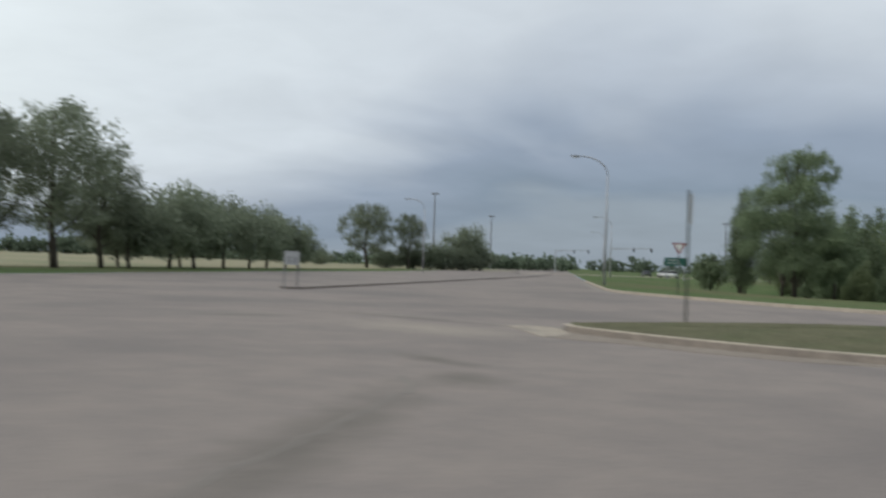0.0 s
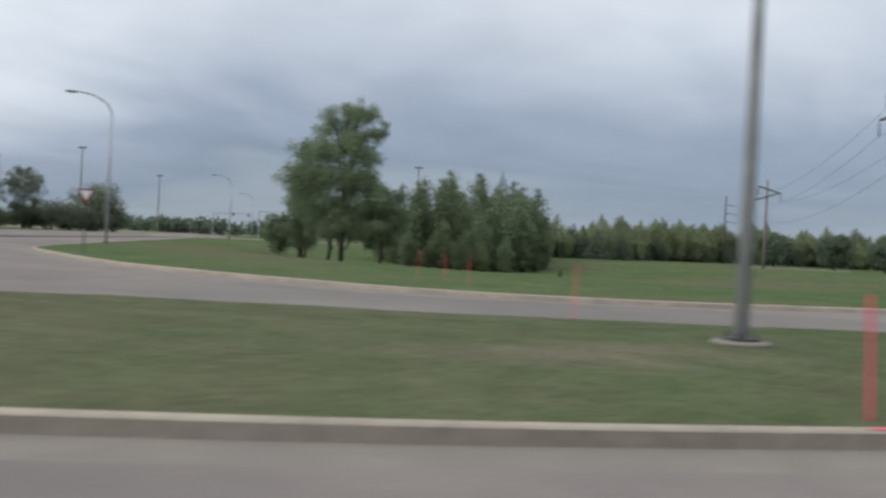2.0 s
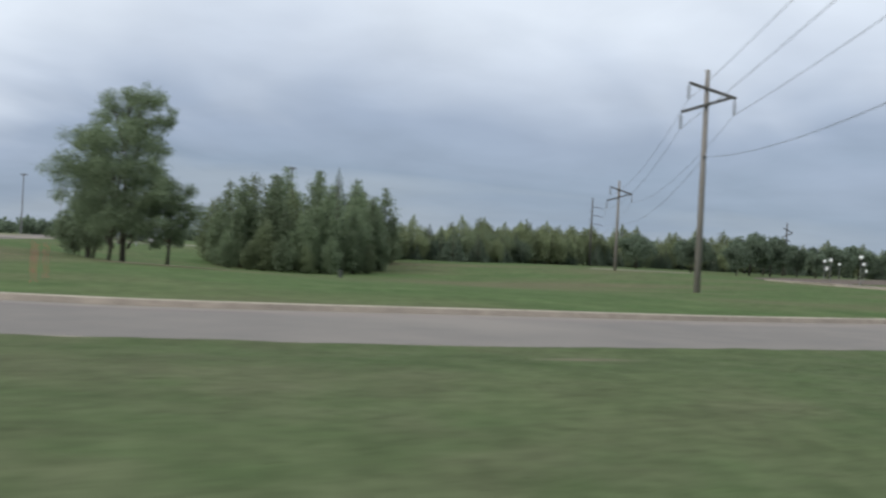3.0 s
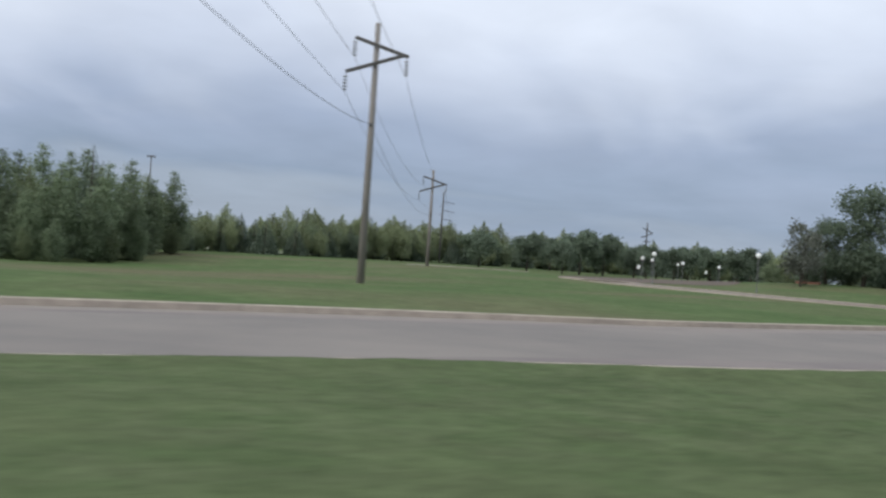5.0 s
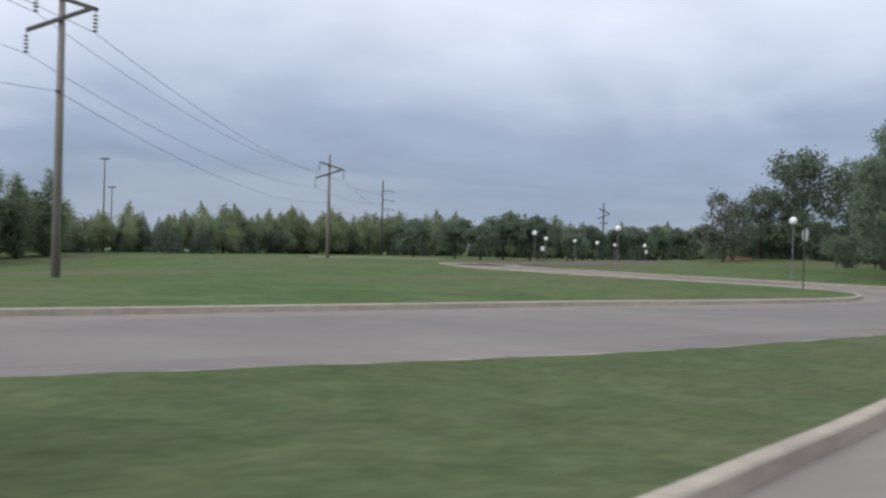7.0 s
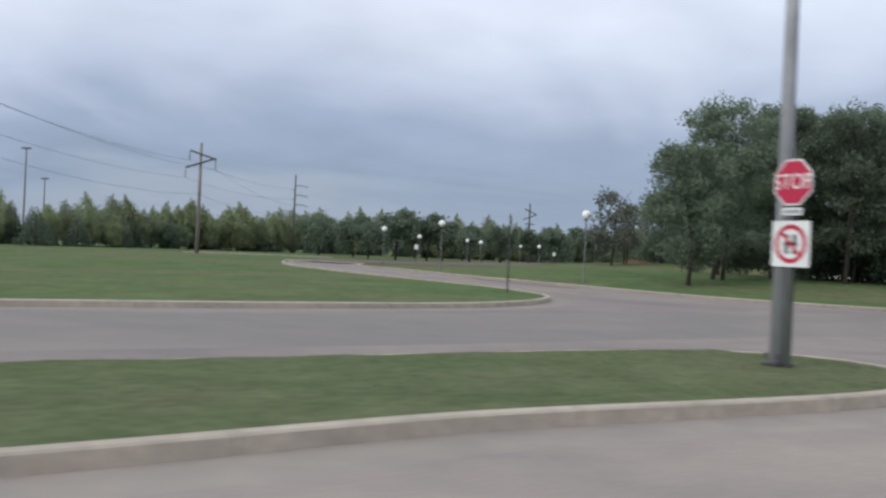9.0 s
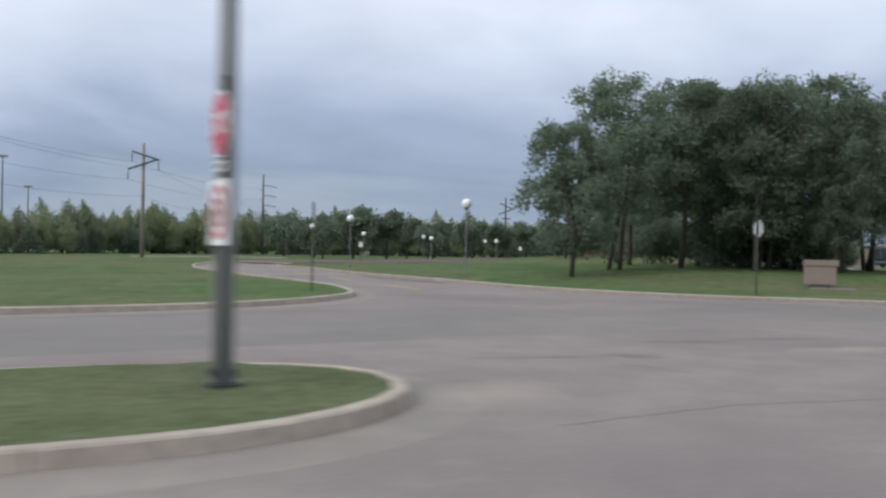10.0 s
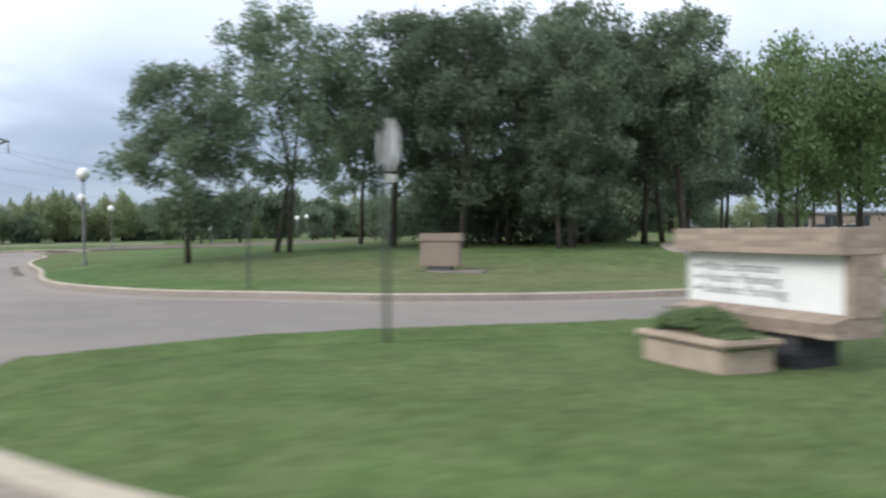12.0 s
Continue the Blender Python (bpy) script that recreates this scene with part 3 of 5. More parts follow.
MEDIAN = [(-4.9, -2.9), (-4.4, -3.7), (-2.2, -5.1), (0.2, -6.15), (2.4, -6.65), (4.5, -6.6), (6.4, -6.25), (9.0, -5.75), (12.8, -5.0), (16.5, -4.0), (20.6, -2.6), (25, -0.9), (29, 1.1), (34.6, 4.0), (44, 7.6),
          (50.3, 10.6), (54.2, 12.5), (57.5, 14.0), (60.8, 17.3), (64.00, 20.70), (66.60, 22.05), (68.70, 23.18), (71.20, 24.75), (72.80, 25.50), (74.50, 26.22), (75.70, 26.80), (76.60, 27.40), (77.28, 28.25), (77.62, 29.2), (77.5, 30.1), (77.0, 30.75), (76.1, 31.0), (75.0, 30.8),
          (73.4, 30.2), (69.6, 28.2), (66.6, 26.6), (61.2, 23.0), (54.4, 19.6), (48.1, 16.7), (41.9, 14.8), (34.5, 11.9), (30, 10.2), (24.2, 7.9), (20.3, 6.7), (16.5, 5.9), (12.5, 5.2), (8.3, 4.9), (4.4, 4.3), (1.2, 3.4),
          (-1.2, 1.7), (-3.4, -0.6), (-4.7, -2.2)]
ISLAND = [(89.0, 37.6), (89.1, 37.0), (89.35, 36.3), (89.8, 35.6), (90.45, 35.0), (91.2, 34.35), (91.9, 33.8), (93.2, 33.2), (95.5, 33.4), (100, 35.2), (110, 40.2), (140, 55.5), (220, 97), (220, 104), (140, 63), (110, 47.4), (100, 42.7),
          (95.3, 41.35), (93.4, 40.9), (92.0, 40.5), (90.9, 40.0), (90.0, 39.3), (89.45, 38.7), (89.12, 38.15)]


def reach_of(x, y, line):
    """The distance of each place from a line."""
    x, y = np.atleast_1d(np.asarray(x, float)), np.atleast_1d(np.asarray(y, float))
    out = np.empty(len(x))
    for k in range(0, len(x), 20000):
        out[k:k + 20000] = np.sqrt(np.min((x[k:k + 20000, None] - line[:, 0]) ** 2 + (y[k:k + 20000, None] - line[:, 1]) ** 2, axis=1))
    return out


MEDIAN_LINE, ISLAND_LINE = smooth_line(MEDIAN, 0.6, True), smooth_line(ISLAND, 0.6, True)
ISLAND_FAR = smooth_line(ISLAND[ISLAND.index((220, 104)):-1], 0.4)
MEDIAN_FAR = smooth_line(MEDIAN[MEDIAN.index((75.0, 30.8)):], 0.4)


def bed_height(x, y):
    """The median lawn: a low crown, a grassy lip over the far kerb, and a shallow dip round the notice sign and its lamp."""
    x, y = np.asarray(x, float), np.asarray(y, float)
    z = 0.135 + 0.008 * np.sin(x * 1.7) * np.cos(y * 2.1)
    z = z + 0.085 * rise(reach_of(x, y, MEDIAN_LINE), 0.3, 2.8) * (1 - rise(x, 28, 42))
    z = z + 0.055 * np.exp(-((reach_of(x, y, MEDIAN_FAR) - 0.42) / 0.34) ** 2)
    return z - 0.115 * np.exp(-((x - 53.7) ** 2 + (y - 15.4) ** 2) / 4.5) - 0.07 * np.exp(-((x - 47.5) ** 2 + (y - 13.1) ** 2) / 7.0)


def island_height(x, y):
    """The island lawn swells from its low edging."""
    x, y = np.asarray(x, float), np.asarray(y, float)
    lip = np.exp(-((reach_of(x, y, ISLAND_FAR) - 0.35) / 0.5) ** 2)
    return 0.042 + 0.006 * np.sin(x * 1.9) * np.cos(y * 2.3) + 0.165 * np.maximum(rise(reach_of(x, y, ISLAND_LINE), 0.0, 1.9), lip) - 0.07 * np.exp(-((x - 96.3) ** 2 + (y - 37.6) ** 2) / 4.0)


def blades(loop, count, seed, high):
    """Short blades of grass over a bed, one triangle each."""
    rng = np.random.default_rng(seed)
    lo, hi = loop.min(0), loop.max(0)
    p = rng.uniform(lo, hi, (count * 4, 2))
    p = p[inside(p[:, 0], p[:, 1], loop)][:count]
    m = len(p)
    a, s, h = rng.uniform(0, 2 * np.pi, m), rng.uniform(0.003, 0.008, m), rng.uniform(0.006, 0.016, m)
    lean = rng.normal(0, 0.012, (m, 2))
    off = np.column_stack([np.cos(a) * s, np.sin(a) * s])
    z0 = high(p[:, 0], p[:, 1])
    v = np.empty((m, 3, 3))
    v[:, 0, :2], v[:, 1, :2], v[:, 2, :2] = p - off, p + off, p + lean
    v[:, 0, 2], v[:, 1, 2], v[:, 2, 2] = z0, z0, z0 + h
    me = bpy.data.meshes.new("blades")
    me.from_pydata(v.reshape(-1, 3).tolist(), [], np.arange(3 * m).reshape(-1, 3).tolist())
    me.update()
    return me


for n, line, high, count in (("median", MEDIAN_LINE, bed_height, 170000), ("island", ISLAND_LINE, island_height, 60000)):
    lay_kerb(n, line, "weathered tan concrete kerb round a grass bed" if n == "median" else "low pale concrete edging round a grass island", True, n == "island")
    d = np.roll(line, -1, 0) - np.roll(line, 1, 0)
    d /= np.linalg.norm(d, axis=1)[:, None]
    left = np.stack([-d[:, 1], d[:, 0]], 1)
    bed = line + 0.08 * left
    gx, gy = np.meshgrid(np.arange(bed[:, 0].min(), bed[:, 0].max(), 1.1), np.arange(bed[:, 1].min(), bed[:, 1].max(), 1.1))
    g = np.column_stack([gx.ravel(), gy.ravel()])
    g = g[reach_of(g[:, 0], g[:, 1], line) > 1.3]
    rings = [line + o * left for o in (0.25, 0.45, 0.75, 1.1)]
    g = np.vstack([g] + [r[reach_of(r[:, 0], r[:, 1], line) > 0.85 * o] for r, o in zip(rings, (0.25, 0.45, 0.75, 1.1))])
    g = g[inside(g[:, 0], g[:, 1], bed)]
    structure("lawn_" + n, filled(bed, high, g), GRASS_MEDIAN if n == "median" else LUSH, "short grass with dry brownish patches on a kerbed bed" if n == "median" else "short even green grass on a kerbed island", "grass bed", True)
    near = bed[bed[:, 0] < 112]
    tagged(new("grass_blades", blades(near, count, 3, high)), "short mown blades of grass", "grass", kind="stuff").data.materials.append(BLADES if n == "median" else LUSHBLADES)

# the darker running surface of the far carriageway
run = NORTH_KERB[(NORTH_KERB[:, 0] > 6) & (NORTH_KERB[:, 0] < 69) & (NORTH_KERB[:, 1] < 40)]
run = smooth_line(np.vstack([run[::6], [(75.5, 42.6), (81, 45.2), (86.5, 47.3), (92, 48.8), (99, 50.6), (110, 55), (140, 70)]]), 1.0)
structure("lane", sweep(run, [(-7.6, -0.02), (-7.4, 0.004), (-1.3, 0.004), (-1.1, -0.02)]), LANE, "darker worn lane surface of the far carriageway", "lane")

# raised strip in the middle of the main road
axis = smooth_line([(-23.0, 14.0), (-30.3, 55), (-45, 130), (-80, 260), (-180, 626)], 4)
d = np.gradient(axis, axis=0)
d /= np.linalg.norm(d, axis=1)[:, None]
side = 0.6 * np.stack([-d[:, 1], d[:, 0]], 1)
loop = np.vstack([axis[:1] + (0.1, -0.5), axis - side, (axis + side)[::-1]])
structure("median_strip", filled(loop, lambda x, y: 0.10 + 0 * x), ROAD, "narrow raised strip of worn concrete between the carriageways", "median strip")
structure("kerb_strip", sweep(loop, [(-0.03, -0.01), (0.0, 0.099)], True), STRIPSHADE, "low kerb with shade in its colour round the median strip", "kerb")

far_street = smooth_line([(-58, 156), (-42, 165), (-24, 172), (0, 178), (30, 181)], 5)
far_mesh = sweep(far_street, [(-5.2, -0.1), (-5.0, 0.0), (0.0, 0.06), (5.0, 0.0), (5.2, -0.1)])
for v in far_mesh.vertices:
    v.co.z += float(land(v.co.x, v.co.y)) + 0.03
structure("far_street", far_mesh, PALE, "pale street crossing far beyond the lawn", "street")

side_drive = smooth_line([(112, 56.5), (107.5, 57.2), (105.2, 60), (105.4, 65), (108.3, 73), (113.2, 88), (119.5, 110), (128, 128), (140, 141)], 2)
drive_mesh = sweep(side_drive, [(-2.6, -0.12), (-2.5, 0.0), (0.0, 0.02), (2.5, 0.0), (2.6, -0.12)])
for v in drive_mesh.vertices:
    v.co.z += float(land(v.co.x, v.co.y)) + 0.06
structure("side_drive", drive_mesh, PALE, "pale drive curving past the grove to the car park", "drive")

lawn_path = sweep(smooth_line([(45.5, 132.2), (51, 135.6), (57, 137.2), (64, 136.4)], 1), [(-0.9, -0.06), (-0.85, 0.0), (0.85, 0.0), (0.9, -0.06)])
for v in lawn_path.vertices:
    v.co.z += float(land(v.co.x, v.co.y)) + 0.05
structure("lawn_path", lawn_path, PALE, "narrow pale footpath before the belt of trees", "footpath")

# spilled pale concrete round the nose of the island
apron = smooth_line([(88.85, 38.4), (88.6, 37.8), (88.55, 37.1), (88.85, 36.3), (88.8, 35.6), (89.15, 35.2), (89.45, 34.75), (89.85, 34.45), (90.12, 34.05), (90.5, 33.62), (90.95, 33.36), (91.4, 33.08), (92.3, 32.62), (93.6, 32.35), (93.6, 32.95), (92.4, 33.3), (91.2, 34.1), (90.4, 34.95), (89.7, 35.6), (89.2, 36.5), (88.95, 37.4), (88.98, 38.1)], 0.3, True)
structure("apron", skirted(filled(apron, lambda x, y: 0.010 + 0 * x), 0.02), APRON, "pale patched concrete apron at the kerb nose", "apron")

# flat strip in the kerb-face colour, standing in for a taller upright face
strip = smooth_line([(89.98, 35.15), (90.02, 34.72), (90.36, 34.3), (90.74, 33.85), (91.2, 33.58), (91.8, 33.2), (93.0, 32.75), (93.45, 32.92), (92.0, 33.6), (91.2, 34.18), (90.5, 34.78)], 0.25, True)
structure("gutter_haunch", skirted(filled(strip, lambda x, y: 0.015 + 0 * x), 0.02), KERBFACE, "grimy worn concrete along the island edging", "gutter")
silt = smooth_line([(75.85, 69.5), (76.8, 67.2), (78.0, 64.6), (79.0, 62.5), (79.75, 60.9), (79.58, 60.8), (78.75, 62.3), (77.68, 64.8), (76.6, 66.9), (75.7, 69.3)], 0.3, True)
structure("gutter_silt", skirted(filled(silt, lambda x, y: 0.016 + 0 * x), 0.02), MULCH, "dark damp silt lying in the side road's gutter", "silt")
nose = smooth_line([(-6.4, -2.6), (-5.2, -4.7), (-4.65, -5.45), (-4.45, -4.6), (-4.6, -3.9), (-5.05, -2.9), (-5.6, -2.3)], 0.3, True)
structure("apron", skirted(filled(nose, lambda x, y: 0.014 + 0 * x), 0.02), APRON, "pale worn concrete before the median's nose", "apron")
# flat sheet drawn where the median kerb's face stands taller
haunch = smooth_line([(-5.0, -3.2), (-4.7, -4.6), (-4.4, -5.5), (-3.6, -5.75), (-3.0, -5.85), (-1.84, -6.55), (-1.2, -6.8), (0.16, -7.2), (1.3, -7.12), (2.6, -6.82), (2.3, -6.72), (0.2, -6.22), (-2.2, -5.18), (-4.4, -3.78)], 0.3, True)
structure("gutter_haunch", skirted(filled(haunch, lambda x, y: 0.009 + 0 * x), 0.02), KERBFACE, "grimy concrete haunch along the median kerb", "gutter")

# seals, cracks and patches
CRACKS = [
    ([(-2.4, -21.5), (-2.9, -19.4), (-3.3, -16.6), (-3.7, -14.3), (-4.3, -13.2)], 0.04), ([(78.9, 28.2), (79.5, 28.55), (80.3, 29.0), (81.1, 29.4), (82.6, 29.75)], 0.009),
    ([(80.5, 32.5), (80.8, 32.1), (81.15, 31.7)], 0.03), ([(-28, 4), (-20, 1), (-12, -1.5), (-6, -3.1)], 0.05), ([(87.9, 33.4), (88.2, 33.57), (88.47, 33.81), (88.81, 33.97), (89.2, 34.15)], 0.018),
]
for pts, w in CRACKS:
    line = smooth_line(pts, 0.25)
    line = line + np.random.normal(0, 0.025, line.shape)
    structure("crack_seal", sweep(line, [(-w, -0.01), (-0.8 * w, 0.004), (0.8 * w, 0.004), (w, -0.01)]), TAR, "dark tar-filled crack across the road", "road crack")
for a, b in (((78.5, 54.0), (77.0, 57.9)), ((75.6, 62.2), (74.2, 66.6)), ((73.0, 70.5), (71.6, 74.9))):
    structure("lane_line", sweep(np.array([a, b]), [(-0.08, -0.01), (-0.07, 0.004), (0.07, 0.004), (0.08, -0.01)]), YELLOW, "worn yellow dash on the side road", "road marking")
for n, loop, mat, lab in (
    ("field", [(-54, 0), (-60, 30), (-66, 62), (-84, 150), (-135, 300), (-600, 500), (-700, -150), (-72, -80)], STRAW, "pale straw-coloured field behind the tree row"),
    ("mulch_bed", [(62.6, 104.2), (69.6, 99.0), (76, 103), (88, 118), (92, 132), (80, 133), (66, 118)], MULCH, "brown mulch bed under small trees"),
    ("bare_patch", [(0, 54), (4, 52), (9, 53), (8, 57), (2, 58)], SOIL, "bare dry soil below the poplars"),
    ("footpath", [(88.5, 152), (92, 138), (90, 131), (91.8, 130.5), (94, 138), (91, 152)], GUTTER, "pale footpath winding over the lawn"),
):
    line = smooth_line(loop, 4 if n == "field" else 1.2, True)
    structure(n, filled(line, lambda x, y: land(x, y) + 0.035), mat, lab, n.replace("_", " "))


# ---------- trees ----------
def leaves(clumps, count, size, seed, flat=0.0):
    """Many small leaf sprays round the clumps (x, y, z, radius, squash)."""
    rng = np.random.default_rng(seed)
    c = np.array(clumps, float)
    pick = rng.choice(len(c), count, p=c[:, 3] ** 1.5 / (c[:, 3] ** 1.5).sum())
    d = rng.normal(size=(count, 3))
    d /= np.linalg.norm(d, axis=1)[:, None]
    r = c[pick, 3] * rng.uniform(0.05, 1.0, count) ** 0.5 * rng.uniform(0.75, 1.32, count)
    p = c[pick, :3] + d * r[:, None] * np.column_stack([np.ones(count), np.ones(count), c[pick, 4]])
    u = rng.normal(size=(count, 3))
    u[:, 2] *= 1 - flat
    u /= np.linalg.norm(u, axis=1)[:, None]
    w = np.cross(u, rng.normal(size=(count, 3)))
    w /= np.linalg.norm(w, axis=1)[:, None]
    s = (size * rng.uniform(0.5, 1.3, count) * (0.5 + 0.5 * c[pick, 3] / c[:, 3].max()) * 1.12)[:, None]
    return sprays(p, u, w, s)


def sprays(p, u, w, s):
    """One four-sided leaf spray at each place."""
    count = len(p)
    v = np.stack([p - u * s, p + w * s * 0.55, p + u * s, p - w * s * 0.55], 1)
    me = bpy.data.meshes.new("crown")
    me.from_pydata(v.reshape(-1, 3).tolist(), [], np.arange(4 * count).reshape(-1, 4).tolist())
    me.update()
    return me


def limbs(bm, rng, trunk_h, top, radius, reach, count, lean=0.0):
    """A tapered trunk with limbs that rise into the crown."""
    bend = [Vector((rng.uniform(-1, 1) * 0.04 * top + lean * k, rng.uniform(-1, 1) * 0.04 * top, top * k)) for k in (0.0, 0.3, 0.6, 0.92)]
    bend[0] = Vector((0, 0, -0.25))
    tube(bm, bend, [radius * 1.25, radius * 0.8, radius * 0.5, radius * 0.1], 8)
    for i in range(count):
        z = rng.uniform(trunk_h, top * 0.8)
        a, k = rng.uniform(0, 2 * math.pi), z / top
        at = bend[0].lerp(bend[1], min(1, k / 0.3)) if k < 0.3 else bend[1].lerp(bend[3], (k - 0.3) / 0.62)
        at = Vector((at.x, at.y, z))
        out = Vector((math.cos(a), math.sin(a), 0)) * reach * rng.uniform(0.5, 0.95) * (1.15 - 0.6 * k)
        tube(bm, [at, at + out * 0.5 + Vector((0, 0, 0.22 * reach)), at + out + Vector((0, 0, 0.6 * reach))], [radius * 0.42 * (1.1 - k), radius * 0.25 * (1.1 - k), 0.015], 5, False)


def broadleaf(name, seed, h, r, trunk_h, mat, label, count, leaf, radius=0.16, stems=1, group="", shape="round", point=0.38, clumped=30):
    rng = random.Random(seed)
    t = thing(name, pose(0, 0, 0), label, "tree", group)
    bm = bmesh.new()
    clumps = []
    if shape == "column":
        n = max(34, clumped)
        for k in range(n):
            f = (k + 0.5) / n
            wide = r * (0.55 + 0.65 * math.sin(math.pi * min(1, f * 1.05)) ** 0.8) * (1 - point * f)
            a = rng.uniform(0, 6.28)
            tip = f ** 4 if point > 0.3 else 0.0
            wide *= 1 - 0.5 * tip
            out = wide * (0.62 if n < 40 else rng.uniform(0.3, 0.85)) * (1 - 0.75 * tip)
            clumps.append((math.cos(a) * out, math.sin(a) * out, trunk_h + (h - trunk_h) * (0.04 + 0.92 * f), wide * rng.uniform(0.42, 0.7) * (34 / n) ** 0.4, 1.2 if n < 40 else 0.95))
    else:
        n = clumped
        for k in range(n):
            a, f = rng.uniform(0, 6.28), rng.uniform(0, 1) ** 0.85
            prof = math.sin(math.pi * (0.14 + 0.76 * f)) ** 0.7
            d = r * prof * rng.uniform(0.35, 0.95)
            clumps.append((math.cos(a) * d, math.sin(a) * d, trunk_h + (h - trunk_h) * (0.1 + 0.82 * f), r * rng.uniform(0.22, 0.42) * (30 / n) ** 0.45, rng.uniform(0.75, 1.05)))
        clumps.append((0, 0, trunk_h + (h - trunk_h) * 0.55, r * 0.55, 0.9))
    for s in range(stems):
        sub = bmesh.new()
        limbs(sub, rng, trunk_h * 0.9, h, radius * (1 if stems == 1 else 0.75), r * 0.9, 9, 0 if stems == 1 else rng.uniform(-0.8, 0.8))
        off = Vector((0, 0, 0)) if s == 0 else Vector((rng.uniform(-0.7, 0.7), rng.uniform(-0.7, 0.7), 0))
        bmesh.ops.translate(sub, vec=off, verts=sub.verts)
        me = bpy.data.meshes.new("tmp")
        sub.to_mesh(me)
        sub.free()
        bm.from_mesh(me)
        bpy.data.meshes.remove(me)
    part("trunk", bm, BARK, t, "", True)
    part("crown", leaves(clumps, count, leaf, seed), mat, t)
    return t


def leader_tree(name, seed, leaders, mat, label, count, leaf, group, radius=0.14, start=1.2, step=0.75):
    """An upright tree of several leaders (x, y, height, spread), each a spire of short rising boughs, so that the outline is stepped and many-tipped."""
    rng = random.Random(seed)
    t = thing(name, pose(0, 0, 0), label, "tree", group)
    bm, clumps = bmesh.new(), []
    for lx, ly, top, spread in leaders:
        foot = Vector((lx * 0.25, ly * 0.25, -0.25))
        bend = [foot, Vector((lx * 0.7, ly * 0.7, top * 0.33)), Vector((lx, ly, top * 0.66)), Vector((lx + rng.uniform(-0.15, 0.15), ly, top * 0.97))]
        size = radius * (top / leaders[0][2])
        tube(bm, bend, [size * 1.2, size * 0.7, size * 0.4, 0.02], 7)
        z = start + rng.uniform(0, 0.5)
        while z < top - 0.25:
            f = (z - start) / (top - start)
            k = min(2.999, 3 * z / top)
            at = bend[int(k)].lerp(bend[int(k) + 1], k - int(k))
            wide = spread * (0.78 + 0.34 * math.sin(math.pi * min(1, 0.2 + 0.7 * f))) * (1 - 0.72 * f ** 4)
            a0 = rng.uniform(0, 6.28)
            for j in range(3):
                a = a0 + 2.1 * j + rng.uniform(-0.5, 0.5)
                out = wide * rng.uniform(0.3, 0.95)
                tip = at + Vector((math.cos(a) * out, math.sin(a) * out, 0.35 * out + rng.uniform(-0.2, 0.2)))
                tube(bm, [at, tip], [0.03, 0.008], 3, False)
                clumps.append((*tip, 0.62 * wide * rng.uniform(0.6, 1.2), rng.uniform(0.7, 1.0)))
                clumps.append((*at.lerp(tip, 0.4), 0.66 * wide, 1.0))
            z += step * rng.uniform(0.7, 1.2)
        clumps.append((bend[3].x, bend[3].y, top - 0.5 * spread, 0.42 * spread, 1.1))
    part("trunk", bm, BARK, t, "", True)
    part("crown", leaves(clumps, count, leaf, seed), mat, t)
    return t


def lobed_tree(name, seed, lobes, trunks, mat, label, count, leaf, group):
    """A tree whose crown is a heap of ragged lobes (x, z, radius) on rising limbs, over several trunks (x, y, radius)."""
    rng = random.Random(seed)
    t = thing(name, pose(0, 0, 0), label, "tree", group)
    bm, clumps = bmesh.new(), []
    top = max(z for _, z, _ in lobes)
    for tx, ty, size in trunks:
        lean = Vector((rng.uniform(-0.3, 0.3), rng.uniform(-0.3, 0.3), 0))
        tube(bm, [Vector((tx, ty, -0.25)), Vector((tx * 0.9, ty * 0.9, top * 0.3)) + lean, Vector((tx * 0.5, ty * 0.5, top * 0.62)) + lean, Vector((tx * 0.4, ty * 0.4, top * 0.93))], [size * 1.25, size * 0.85, size * 0.5, 0.03], 8)
    for x, z, r in lobes:
        for y in (-0.34 * rng.uniform(0.5, 1.4) * (top - z + 3), 0.34 * rng.uniform(0.5, 1.4) * (top - z + 3)):
            y = max(-2.6, min(2.6, y)) * (0.5 if z > 0.8 * top else 1)
            c = Vector((x + rng.uniform(-0.25, 0.25), y, z))
            tube(bm, [(x * 0.25, y * 0.2, max(1.0, z - 0.7 * abs(x) - 1.2)), c.lerp(Vector((0, 0, z)), 0.45) - Vector((0, 0, 0.3)), c], [0.07, 0.045, 0.012], 4, False)
            for k in range(9):
                d = Vector((rng.gauss(0, 1), rng.gauss(0, 1), rng.gauss(0, 0.85))).normalized() * r * rng.uniform(0.3, 1.25)
                clumps.append((*(c + d), r * rng.uniform(0.4, 0.75), rng.uniform(0.75, 1.05)))
    part("trunk", bm, BARK, t, "", True)
    part("crown", leaves(clumps, count, leaf, seed), mat, t)
    return t


